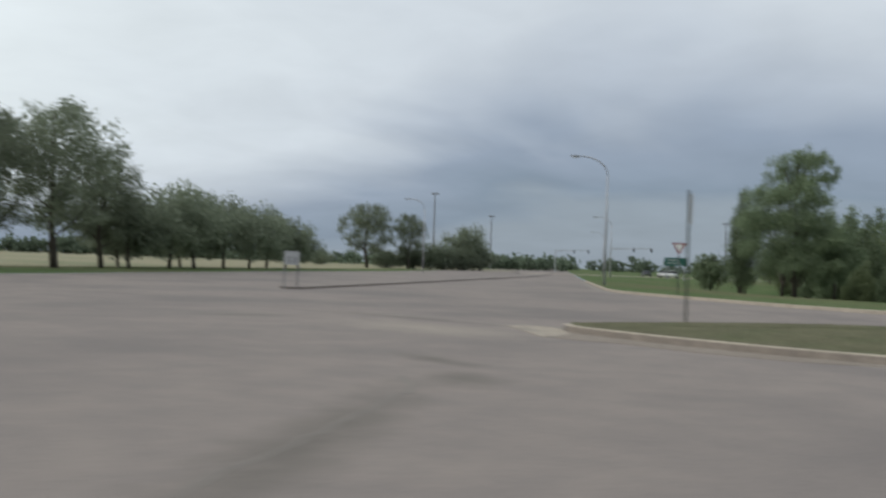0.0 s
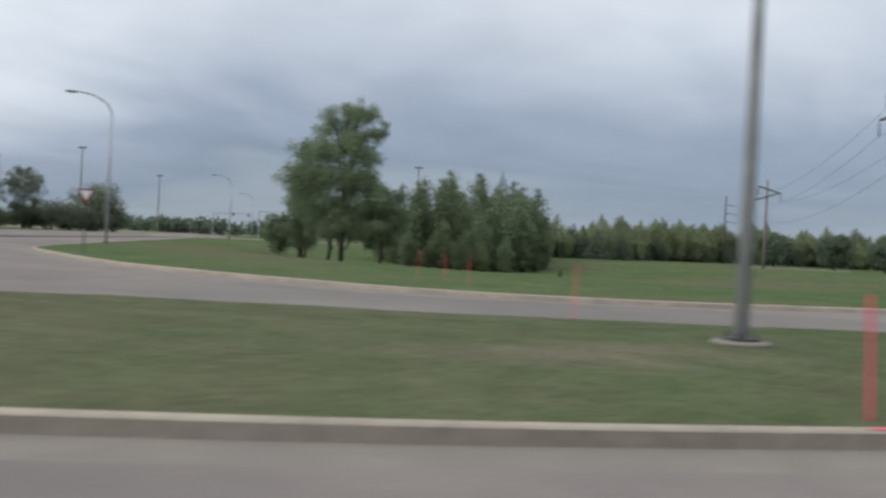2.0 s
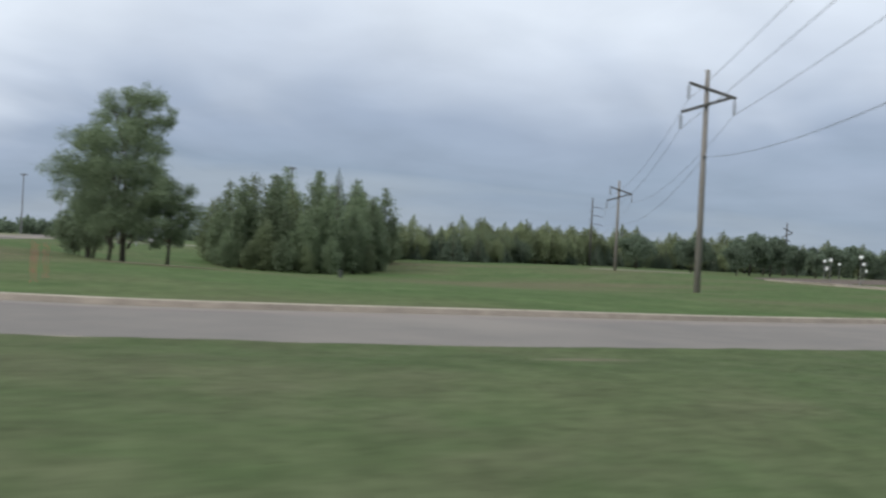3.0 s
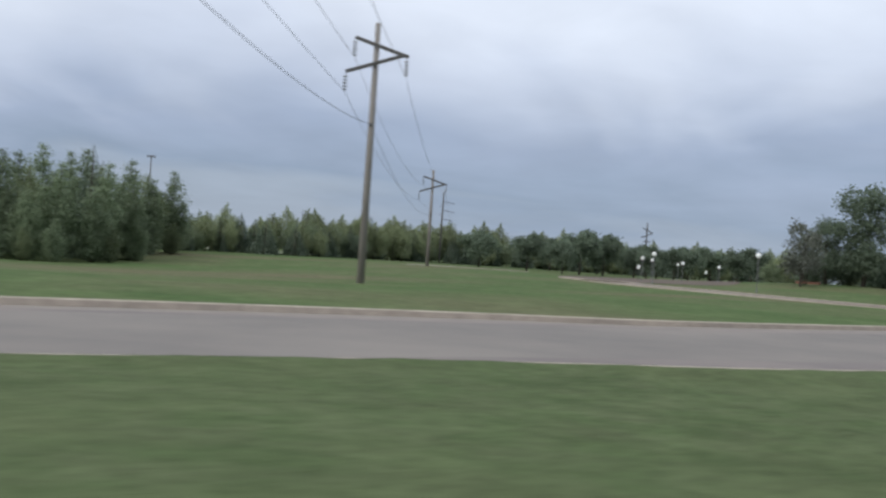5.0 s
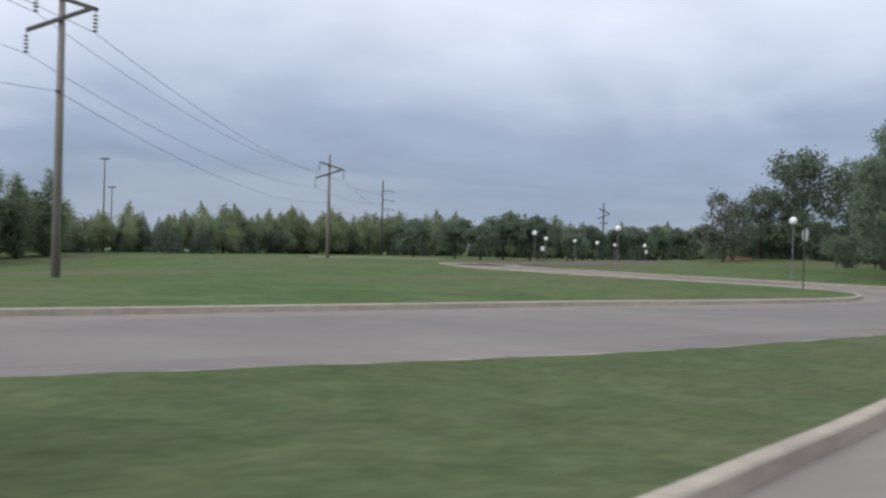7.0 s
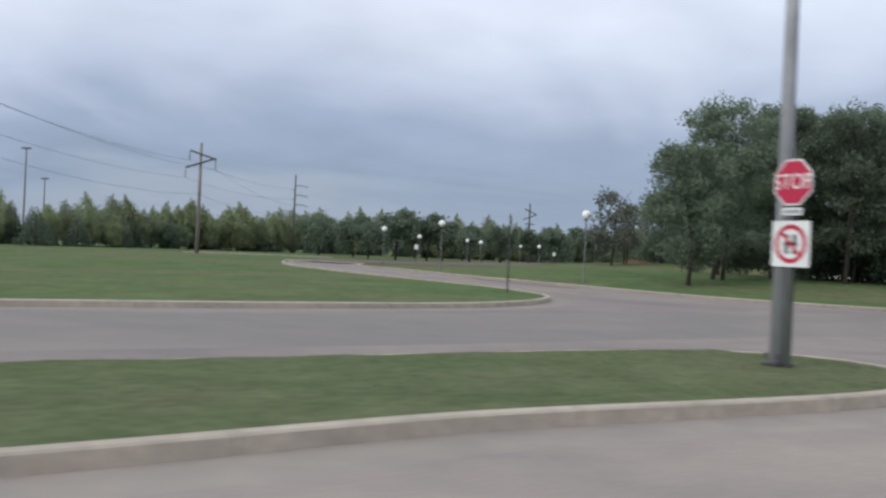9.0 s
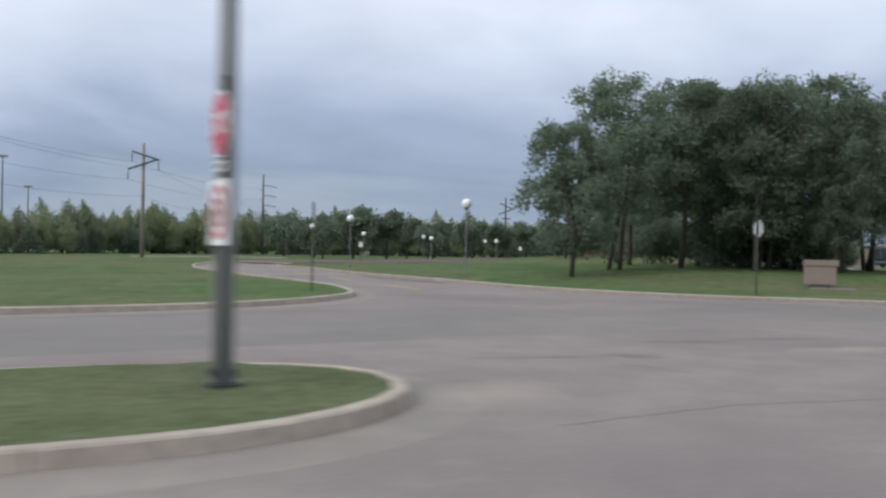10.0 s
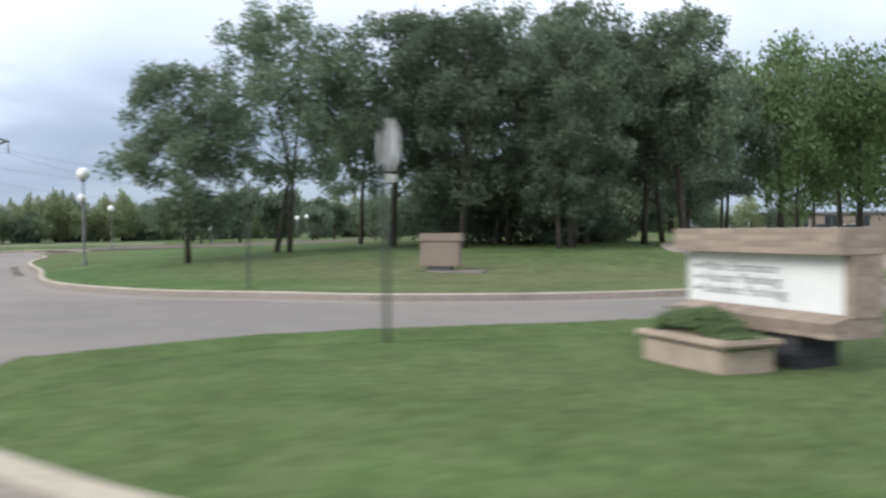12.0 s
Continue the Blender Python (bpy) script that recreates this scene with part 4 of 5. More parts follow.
def needles(h, r, bare, count, size, seed):
    """Sprays of needles on a cone, gathered in drooping whorls, fine towards the tip."""
    rng = np.random.default_rng(seed)
    f = bare + (1 - bare) * (1 - rng.uniform(0, 1, count) ** 0.56)
    a = rng.uniform(0, 2 * np.pi, count)
    whorl = 1 + 0.16 * np.sin(f * 46 + 2 * np.sin(a)) + 0.14 * np.sin(5 * a + 9 * f)
    out = r * (1 - f) ** 0.85 * rng.uniform(0.15, 1.0, count) ** 0.45 * whorl + 0.03
    p = np.column_stack([np.cos(a) * out, np.sin(a) * out, h * f - 0.2 * out])
    u = np.column_stack([np.cos(a), np.sin(a), rng.normal(-0.2, 0.4, count)]) + rng.normal(0, 0.35, (count, 3))
    u /= np.linalg.norm(u, axis=1)[:, None]
    w = np.cross(u, rng.normal(size=(count, 3)))
    w /= np.linalg.norm(w, axis=1)[:, None]
    return sprays(p, u, w, (size * rng.uniform(0.5, 1.3, count) * (0.35 + 0.65 * (1 - f)))[:, None])


def spruce(name, seed, h, r, label, count, leaf, group="", mat=None, bare=0.03):
    """A conifer: whorls of drooping boughs on a straight stem."""
    rng = random.Random(seed)
    t = thing(name, pose(0, 0, 0), label, "tree", group)
    bm = bmesh.new()
    tube(bm, [(0, 0, -0.25), (0, 0, h * 0.5), (0.02, 0, h)], [0.022 * h, 0.013 * h, 0.008], 7)
    z = h * (bare + 0.05)
    while z < h * 0.9:
        reach = 0.85 * r * (1 - z / h) ** 0.85
        a0 = rng.uniform(0, 6.28)
        for i in range(5):
            a = a0 + 6.283 * i / 5 + rng.uniform(-0.3, 0.3)
            tube(bm, [(0, 0, z), (math.cos(a) * reach, math.sin(a) * reach, z - 0.15 * reach)], [0.025, 0.008], 3, False)
        z += h * 0.07
    part("trunk", bm, BARK, t)
    part("crown", needles(h, r, bare, count, leaf, seed), mat or NEEDLES, t)
    return t


def place(proto, x, y, scale=1.0, turn=0.0, label="", wide=1.0, sink=0.0):
    m = Matrix.Translation((x, y, float(land(x, y)) - sink)) @ pose(0, 0, 0, 0, 0, turn) @ Matrix.Diagonal((scale * wide, scale * wide, scale, 1))
    return tagged(copy_thing(proto, m), label)


def settle(proto, x, y, scale=1.0, turn=0.0, wide=1.0):
    proto.matrix_world = Matrix.Translation((x, y, float(land(x, y)))) @ pose(0, 0, 0, 0, 0, turn) @ Matrix.Diagonal((scale * wide, scale * wide, scale, 1))


# poplars beside the junction
G = "poplars by the junction"
t = lobed_tree("poplar_tree", 11, [(0.6, 13.1, 0.95), (2.1, 12.7, 0.8), (-1.5, 11.9, 1.0), (2.9, 11.2, 0.85), (0.7, 11.0, 1.5), (-2.8, 9.4, 1.2), (-0.9, 9.3, 1.5), (1.6, 9.2, 1.4), (-3.8, 7.0, 1.1), (-2.0, 6.9, 1.5), (0.5, 7.0, 1.7),
                                          (2.2, 7.2, 1.1), (-3.3, 4.7, 1.2), (-1.0, 4.6, 1.6), (1.1, 4.6, 1.5), (2.9, 5.2, 1.1), (-2.2, 3.0, 1.1), (-0.6, 3.0, 1.2), (0.8, 2.9, 1.2), (2.2, 3.2, 1.0)], [(0.2, 0.0, 0.2), (-0.9, 0.5, 0.13)], LEAF_POPLAR,
               "tall grey-green poplar with a ragged lobed crown", 85000, 0.09, G)
settle(t, -2.3, 66.8, 1.0, 12)
t = leader_tree("poplar_tree", 12, [(0, 0, 11.2, 1.3), (1.1, 0.3, 9.4, 1.1), (-0.8, 0.5, 8.2, 1.1)], LEAF_POPLAR, "slim pale poplar beside a taller one", 20000, 0.092, G, 0.14)
settle(t, -7.4, 74.0)
t = broadleaf("poplar_tree", 13, 7.3, 2.7, 0.9, LEAF_POPLAR, "low spreading poplar beside a taller one", 15000, 0.115, 0.12, 1, G, clumped=70)
settle(t, 1.2, 67.6)
t = broadleaf("shrub", 14, 4.2, 2.4, 0.2, LEAF_POPLAR, "loose grey-green shrub beside the poplars", 3500, 0.18, 0.06, 2, G)
settle(t, -11.0, 80.0)

# young trees in the hollow
G = "young trees in the hollow"
YOUNG = [leader_tree("young_tree", 21, [(0, 0, 11.0, 1.35), (1.1, 0.4, 8.4, 1.15), (-1.0, -0.5, 7.0, 1.2)], LEAF_POPLAR, "upright young tree with a ragged green crown", 11000, 0.125, G, 0.1, 0.7, 0.85),
         leader_tree("young_tree", 22, [(0, 0, 10.4, 1.3), (-0.9, 0.7, 8.0, 1.15), (0.9, -0.6, 6.4, 1.1)], LEAF_YOUNG, "upright young tree with a ragged yellowish crown", 9500, 0.125, G, 0.1, 0.7, 0.85),
         spruce("young_spruce", 23, 11.4, 2.7, "dark young spruce among leafy young trees", 9000, 0.15, G)]
settle(YOUNG[0], 8.0, 105.8, 1.06, 20)
settle(YOUNG[1], -2.0, 102.0, 0.98, 50)
settle(YOUNG[2], 10.4, 105.2, 1.08, 50)
for i, (x, y, s, k) in enumerate([(-4.2, 103.6, 0.68, 1), (1.0, 96.5, 0.78, 0), (0.8, 102.6, 0.98, 1), (4.8, 95.2, 0.82, 0), (6.0, 99.5, 0.86, 1), (10.5, 95.0, 0.75, 0), (12.9, 102.3, 0.8, 0), (14.6, 106.4, 0.68, 0),
                                  (8.4, 92.6, 0.52, 0), (4.4, 91.6, 0.5, 1), (13.4, 97.0, 0.55, 0), (3.0, 104.5, 0.85, 0), (-1.6, 97.5, 0.55, 0), (15.0, 124.0, 0.82, 0), (12.6, 121.0, 0.9, 1), (11.6, 116.0, 0.88, 0), (14.0, 117.5, 0.72, 0), (9.4, 111.5, 0.95, 1), (7.2, 114.0, 0.95, 0), (3.6, 110.0, 0.95, 0)]):
    place(YOUNG[k], x, y, s * 1.12, 40 * i, wide=1.5 if s < 0.7 else 1.3)
for i, (x, y, s) in enumerate([(0.5, 92.5, 0.36), (3.0, 91.0, 0.3), (6.6, 90.0, 0.34), (9.0, 90.6, 0.3), (11.5, 91.5, 0.36), (14.8, 98, 0.4), (15.8, 104, 0.4), (16.0, 121, 0.4)]):
    place(YOUNG[i % 2], x, y, s, 60 * i, wide=1.7)

# the belt of mixed trees behind the lawn
G = "belt of trees behind the lawn"
BELT = [spruce("belt_spruce", 31, 6.0, 1.9, "dark spruce in a dense belt of trees", 5200, 0.14, G), spruce("belt_spruce", 32, 6.5, 1.6, "dark spruce in a dense belt of trees", 4800, 0.14, G),
        broadleaf("belt_tree", 33, 6.4, 2.3, 0.4, LEAF_BELT, "leafy tree with a narrow crown in a dense belt of trees", 5200, 0.125, 0.1, 1, G, "column", 0.45, 60),
        broadleaf("belt_tree", 34, 6.7, 2.0, 0.4, LEAF_BIRCH, "upright light green leafy tree in a dense belt of trees", 5000, 0.125, 0.1, 1, G, "column", 0.5, 60),
        broadleaf("belt_tree", 35, 5.6, 2.6, 0.3, LEAF_DARK, "dark rounded tree in a dense belt of trees", 4600, 0.13, 0.1, 1, G, clumped=50)]
rng = random.Random(5)
line = smooth_line([(-5, 129), (4, 130), (15, 134), (30, 147), (44, 172), (54, 188), (75, 204), (100, 212), (140, 214)], 1.3)
first = {}
for row, (off, s) in enumerate(((0, 0.88), (3.2, 1.02), (7.0, 1.18))):
    for i, (x, y) in enumerate(line):
        if (i + row) % 2 or rng.random() < 0.03:
            continue
        k = rng.choices(range(5), ((4, 3, 3, 5, 1), (2, 2, 4, 8, 0), (0, 1, 4, 10, 0))[row])[0]
        px, py = x + rng.uniform(-1.6, 1.6) - 0.25 * off, y + off + rng.uniform(-1.6, 1.6)
        grow = s * rng.uniform(0.72, 1.12) * (0.98 if k < 2 else 1.03) * (1 + 0.3 * min(1, max(0, (x - 20) / 22)))
        if k not in first:
            first[k] = True
            settle(BELT[k], px, py, grow, rng.uniform(0, 360), 1.05)
        else:
            place(BELT[k], px, py, grow, rng.uniform(0, 360), wide=rng.uniform(0.95, 1.45))

for i in range(13):
    place(BELT[(2, 3, 4)[i % 3]], 103 + 3.3 * i + rng.uniform(-0.8, 0.8), 141 + 0.8 * i + rng.uniform(-1.5, 1.5), rng.uniform(0.85, 1.05), 47 * i, wide=1.25)

# park trees round the mulch bed and beyond
G = "park trees on the lawn"
PARK = broadleaf("park_tree", 41, 6.6, 3.2, 1.3, LEAF_DARK, "dark rounded park tree on the lawn", 4400, 0.24, 0.14, 1, G)
settle(PARK, 72.0, 138.5)
for i, (x, y, s, w) in enumerate([(76.2, 141, 0.95, 1.0), (68.5, 134, 0.7, 1.0), (81.5, 136, 0.62, 1.0), (87.6, 150.6, 0.78, 0.75), (93, 158, 0.8, 1.0), (82.5, 146, 0.7, 1.0), (79, 152, 0.85, 1.0), (66, 150, 0.9, 1.1),
                                  (60, 165, 0.95, 1.2), (98, 165, 0.9, 1.0), (104, 170, 0.95, 1.1), (111, 168, 1.0, 1.1), (119, 165, 1.0, 1.2), (90, 172, 0.9, 1.2), (84, 176, 0.9, 1.2), (76, 182, 0.95, 1.2), (101, 150, 0.8, 1.0), (118, 136, 0.9, 1.2), (126, 140, 1.0, 1.2), (111, 133, 0.8, 1.2)]):
    place(PARK, x, y, s, 50 * i, wide=w)
t = broadleaf("park_tree", 42, 8.2, 2.9, 1.2, LEAF_PALE, "thin greyish tree with sparse foliage", 2600, 0.2, 0.12, 2, G)
settle(t, 95.1, 115.5)
place(t, 97.8, 119.5, 0.8, 90)
t = broadleaf("park_tree", 43, 14.2, 5.4, 0.7, LEAF_GROVE, "large grey-green tree with a full crown", 10000, 0.26, 0.28, 1, G)
settle(t, 107.5, 123.0, 0.93)
for i, (x, y, s) in enumerate([(114.5, 121, 0.95), (119.5, 124, 0.93), (104.0, 126.5, 0.68)]):
    place(t, x, y, s, 80 * i)

# the grove
G = "grove of tall trees"
GROVE = [broadleaf("grove_tree", 51, 9.6, 3.4, 2.2, LEAF_GROVE, "tall grey-green grove tree with forked trunks", 19500, 0.118, 0.13, 2, G, clumped=150),
         broadleaf("grove_tree", 52, 7.0, 2.5, 0.6, LEAF_GROVE, "smaller grey-green tree at the edge of the grove", 19000, 0.108, 0.1, 1, G, clumped=90),
         broadleaf("grove_tree", 53, 9.8, 3.4, 1.2, LEAF_DARK, "tall dark grove tree with low foliage", 17000, 0.128, 0.13, 2, G, clumped=150),
         broadleaf("grove_tree", 54, 9.8, 3.0, 1.9, LEAF_GROVE, "tall grove tree with a narrow grey-green crown", 16000, 0.128, 0.13, 1, G, clumped=150)]
settle(GROVE[1], 85.3, 61.0)
settle(GROVE[0], 88.3, 64.5)
settle(GROVE[2], 95.0, 64.6, 0.96)
settle(GROVE[3], 92.2, 67.4, 1.03)
for i, (x, y, s, k) in enumerate([(97.0, 67.7, 1.06, 0), (94.2, 70.8, 1.05, 3), (99.2, 64.4, 0.95, 2), (100.5, 68.5, 1.06, 3), (103.2, 69.0, 1.0, 0), (98.0, 72.8, 1.02, 0), (102.0, 71.8, 1.0, 0), (90.6, 71.5, 0.8, 3), (105.2, 73.6, 0.95, 3), (104.6, 67.8, 1.02, 3), (107.4, 77.0, 0.98, 2), (110.0, 78.6, 0.95, 0), (98.6, 63.6, 0.62, 2)]):
    place(GROVE[k], x, y, s, 70 * i)
t = broadleaf("grove_tree", 55, 11.5, 3.8, 2.0, LEAF_LIGHT, "light green tree behind the dark grove", 11000, 0.165, 0.18, 1, G)
settle(t, 113.5, 80.0)
place(t, 120, 84, 1.05, 60)
place(t, 117.2, 86.5, 0.75, 200)
place(t, 124.5, 101, 0.8, 250)
place(t, 123, 93, 1.05, 130)
place(t, 129, 97, 1.1, 20)
t = broadleaf("hedge_shrub", 56, 1.1, 1.3, 0.05, LEAF_BELT, "low green shrub in front of the grove", 2600, 0.09, 0.03, 2, G)
settle(t, 102.4, 71.6, 0.8)
place(t, 101.2, 70.4, 0.9, 60)
t = broadleaf("hedge_shrub", 57, 3.2, 2.6, 0.1, LEAF_DARK, "dark shrub filling the back of the grove", 4200, 0.13, 0.05, 2, G)
settle(t, 96.5, 77.0)
for x, y in ((108, 129.5), (112.5, 128), (117.5, 128.5), (104.5, 131)):
    place(t, x, y, 1.15, 7 * x)
place(t, 93.6, 77.6, 0.95, 33)
place(t, 91.4, 79.0, 0.7, 93)
for i, (x, y, s) in enumerate([(98.5, 76.5, 1.0), (101.0, 75.5, 0.9), (100.2, 73.5, 0.9), (98.6, 79.5, 1.1), (95.2, 69.0, 1.0), (97.0, 70.0, 1.15), (99.0, 71.0, 1.2), (100.3, 71.5, 0.9), (98.3, 67.9, 1.05), (99.2, 68.9, 0.95)]):
    place(t, x, y, s, 60 * i)

# the row along the main road and the far clumps
G = "tree row along the main road"
ROW = [broadleaf("roadside_tree", 61, 14.0, 6.2, 2.6, LEAF_ROW, "big dark roadside tree with a broad crown", 14500, 0.21, 0.3, 1, G, clumped=140),
       broadleaf("roadside_tree", 62, 7.4, 4.3, 1.5, LEAF_ROW, "dark roadside tree with a rounded crown", 6500, 0.22, 0.17, 1, G)]
settle(ROW[0], -57.5, 33.0)
settle(ROW[1], -61.5, 52.0, 1.05)
for i, (x, y, s, k) in enumerate([(-56.2, 25.0, 0.86, 0), (-59.6, 40.5, 0.72, 0), (-55.0, 14.0, 1.0, 0), (-59.6, 44.0, 0.88, 1), (-62.6, 57.5, 1.05, 1), (-64.3, 65.0, 0.98, 1), (-65.9, 72.4, 0.95, 1), (-67.4, 78.5, 0.88, 1), (-69.2, 86.0, 0.86, 1), (-64, 47.5, 0.8, 1), (-66.5, 60, 0.8, 1), (-71, 92, 0.7, 1)]):
    place(ROW[k], x, y, s, 65 * i)
place(ROW[0], -91.5, 153.5, 1.02, 30, "large roadside tree standing alone on the field", wide=1.08)
place(ROW[0], -85.6, 162.0, 0.9, 110, wide=0.85)
place(ROW[1], -78.5, 179.0, 1.25, 30)
for i, (x, y, s) in enumerate([(-83, 168, 0.85), (-80.5, 171, 0.8), (-87, 165, 0.7), (-75.5, 181, 0.8), (-82, 174, 0.75), (-78, 175, 0.78), (-80, 178, 0.7), (-90, 160, 0.62), (-131, 202, 0.65), (-137, 199, 0.6)]):
    place(ROW[1], x, y, s, 80 * i, wide=1.2, sink=1.0)
rng = random.Random(9)
far = tagged(new("far_woods", leaves([(-560 + 9.5 * i + rng.uniform(-4, 4), 560 + 0.33 * abs(i - 40) + rng.uniform(-30, 30), 1.5 + rng.uniform(0, 3), rng.uniform(4, 8), 0.8) for i in range(150)], 17000, 1.8, 8)), "low dark line of far woods on the horizon", "woods", kind="stuff")
far.data.materials.append(LEAF_DARK)
west_woods = tagged(new("far_woods", leaves([(-620 + 5.2 * i + rng.uniform(-3, 3), 150 + 3.0 * i + rng.uniform(-8, 8), 1.5 + rng.uniform(0, 2.5), rng.uniform(3.5, 6.5), 0.8) for i in range(75)], 14000, 1.3, 10)), "low dark line of far woods on the horizon", "woods", kind="stuff")
west_woods.data.materials.append(LEAF_DARK)
near_far = tagged(new("far_woods", leaves([(-330 + 4.0 * i + rng.uniform(-2, 2), 330 + rng.uniform(-10, 10), 1.0 + rng.uniform(0, 2), rng.uniform(2.5, 5), 0.8) for i in range(60)], 12000, 0.9, 9)), "low dark line of far woods on the horizon", "woods", kind="stuff")
near_far.data.materials.append(LEAF_DARK)


# ---------- poles, lamps and wires ----------
def wishbone_pole(m, h, label):
    """A wooden power pole: two arms that meet at their right ends, with strings of insulators."""
    t = thing("power_pole", m, label, "power pole", "wooden power poles along the lawn")
    part("pole", tube(bmesh.new(), [(0, 0, -0.4), (0, 0, h * 0.5), (0, 0, h)], [0.24, 0.2, 0.15], 12), POLEWOOD, t, "", True)
    arms = {"upper": ((-1.25, -0.22, h - 0.95), (1.95, -0.22, h - 1.95)), "lower": ((-1.7, -0.26, h - 3.0), (1.75, -0.26, h - 1.85))}
    held = []
    for a, b in arms.values():
        a, b = Vector(a), Vector(b)
        d = b - a
        bm = box(bmesh.new(), (0, -0.07, -0.1), (d.length, 0.07, 0.1), 0.015)
        bmesh.ops.transform(bm, matrix=Matrix.Translation(a) @ Matrix.Rotation(-math.atan2(d.z, d.x), 4, "Y"), verts=bm.verts)
        held.append(part("crossarm", bm, CROSSARM, t))
    for arm, x, z in ((held[0], -1.25, h - 0.95), (held[1], -1.7, h - 3.0), (held[0], 1.85, h - 1.95)):
        bm = bmesh.new()
        tube(bm, [(x, -0.24, z - 0.05), (x, -0.24, z - 1.15)], [0.02, 0.02], 6)
        for k in range(5):
            tube(bm, [(x, -0.24, z - 0.25 - 0.19 * k), (x, -0.24, z - 0.29 - 0.19 * k), (x, -0.24, z - 0.33 - 0.19 * k)], [0.05, 0.14, 0.11], 10)
        part("insulator", bm, CERAMIC, arm, "string of dark disc insulators")
    bm = box(bmesh.new(), (-0.09, -0.3, h - 6.1), (0.09, -0.15, h - 5.95), 0.01)
    part("bracket", bm, DARKSTEEL, t)
    return [m @ Vector(p) for p in ((-1.25, -0.24, h - 2.1), (-1.7, -0.24, h - 4.15), (1.85, -0.24, h - 3.1), (0, -0.3, h - 6.03))]


TURN = -6.7
ends = [wishbone_pole(pose(x, y, float(land(x, y)) - dz, 0, 0, TURN), h, lab) for x, y, h, dz, lab in (
    (32.3, -12.5, 14.9, 0, "tall weathered wooden power pole beside the drive"), (40.47, 57.6, 15.4, 0.05, "tall weathered wooden power pole standing on the lawn"), (48.55, 127.0, 13.0, 0, "weathered wooden power pole before the tree belt"))]


def davit_pole(m, h, label):
    t = thing("utility_pole", m, label, "power pole")
    part("pole", tube(bmesh.new(), [(0, 0, -0.3), (0, 0, h)], [0.22, 0.13], 10), CROSSARM, t, "", True)
    for k, z in enumerate((h - 1.9, h - 3.6, h - 5.3)):
        part("arm", tube(bmesh.new(), [(0, 0, z), (1.0, 0, z + 0.02), (2.3, 0, z - 0.25)], [0.07, 0.06, 0.05], 6), CROSSARM, t)
    for z in (h - 2.6, h - 4.3):
        part("arm", tube(bmesh.new(), [(0, 0, z), (-0.55, 0, z - 0.15)], [0.06, 0.05], 6), CROSSARM, t)
    return [m @ Vector((2.2, 0, h - 2.2)), m @ Vector((2.2, 0, h - 3.9)), m @ Vector((2.2, 0, h - 5.6)), m @ Vector((0, 0, h - 6.4))]


ends.append(davit_pole(pose(54.2, 181.9, 0.1, 0, 0, 0), 13.9, "wooden utility pole with three short side arms"))
t = thing("utility_pole", pose(97.7, 190.7, 0.1, 0, 0, 20), "distant wooden utility pole with crossed arms", "power pole")
part("pole", tube(bmesh.new(), [(0, 0, -0.3), (0, 0, 11.3)], [0.22, 0.14], 10), CROSSARM, t, "", True)
for a, b in (((-1.2, -0.2, 10.2), (1.3, -0.2, 9.3)), ((-1.5, -0.2, 8.2), (1.3, -0.2, 9.2)), ((-0.9, -0.2, 7.4), (0.9, -0.2, 7.4))):
    part("crossarm", tube(bmesh.new(), [a, b], [0.1, 0.1], 6), CROSSARM, t)


def wire(a, b, sag):
    c = bpy.data.curves.new("overhead_wire", "CURVE")
    c.dimensions, c.bevel_depth, c.bevel_resolution = "3D", 0.015, 1
    s = c.splines.new("POLY")
    s.points.add(24)
    for i in range(25):
        f = i / 24
        s.points[i].co = (*(a.lerp(b, f) - Vector((0, 0, 4 * sag * f * (1 - f)))), 1)
    c.materials.append(WIRE)
    return tagged(new("overhead_wire", c), "thin grey overhead power wire sagging between poles", "wire", "overhead wires")


for p, q, sags in zip(ends, ends[1:], ((0.5, 0.45, 0.5, 1.9), (1.4, 1.4, 1.4, 1.6), (1.1, 1.1, 1.1, 1.2))):
    for a, b, sag in zip(p, q, sags):
        wire(a, b, sag)


def street_lamp(m, h, label, pad=True, light=True):
    """A tapered pole with a curved arm and a flat lamp head towards local -x."""
    t = thing("street_lamp", m, label, "street lamp", "street lamps along the roads")
    part("pole", tube(bmesh.new(), [(0, 0, 0.04), (0, 0, h * 0.5), (0, 0, h - 1.6)], [0.105, 0.085, 0.06], 14), STEEL, t, "", True)
    arc = [(-2.3 * (1 - math.cos(a)), 0, h - 1.6 + 1.5 * math.sin(a)) for a in np.linspace(0, 1.5, 9)]
    part("arm", tube(bmesh.new(), arc + [(-2.5, 0, h - 0.1)], [0.055] * 9 + [0.04], 8), STEEL, t, "", True)
    bm = box(bmesh.new(), (-3.2, -0.15, h - 0.2), (-2.4, 0.15, h - 0.04), 0.05)
    head = part("lamp_head", bm, STEEL, t)
    part("lens", box(bmesh.new(), (-3.1, -0.11, h - 0.225), (-2.55, 0.11, h - 0.198), 0.01), GLOBE, head, "pale lamp lens")
    e = 0.2 if pad else 0.15
    part("base_plate", box(bmesh.new(), (-e, -e, 0.03 if pad else 0.0), (e, e, 0.08 if pad else 0.03), 0.008), DARKSTEEL, t)
    for sx in (-0.7 * e, 0.7 * e):
        for sy in (-0.7 * e, 0.7 * e):
            part("bolt", tube(bmesh.new(), [(sx, sy, 0.08), (sx, sy, 0.16)], [0.022, 0.022], 6), DARKSTEEL, t)
    if pad:
        bm = bmesh.new()
        tube(bm, [(0, 0, -0.1), (0, 0, 0.02), (0, 0, 0.04)], [0.42, 0.42, 0.39], 24)
        part("footing", bm, GUTTER, t, "round pale concrete footing")
    return t


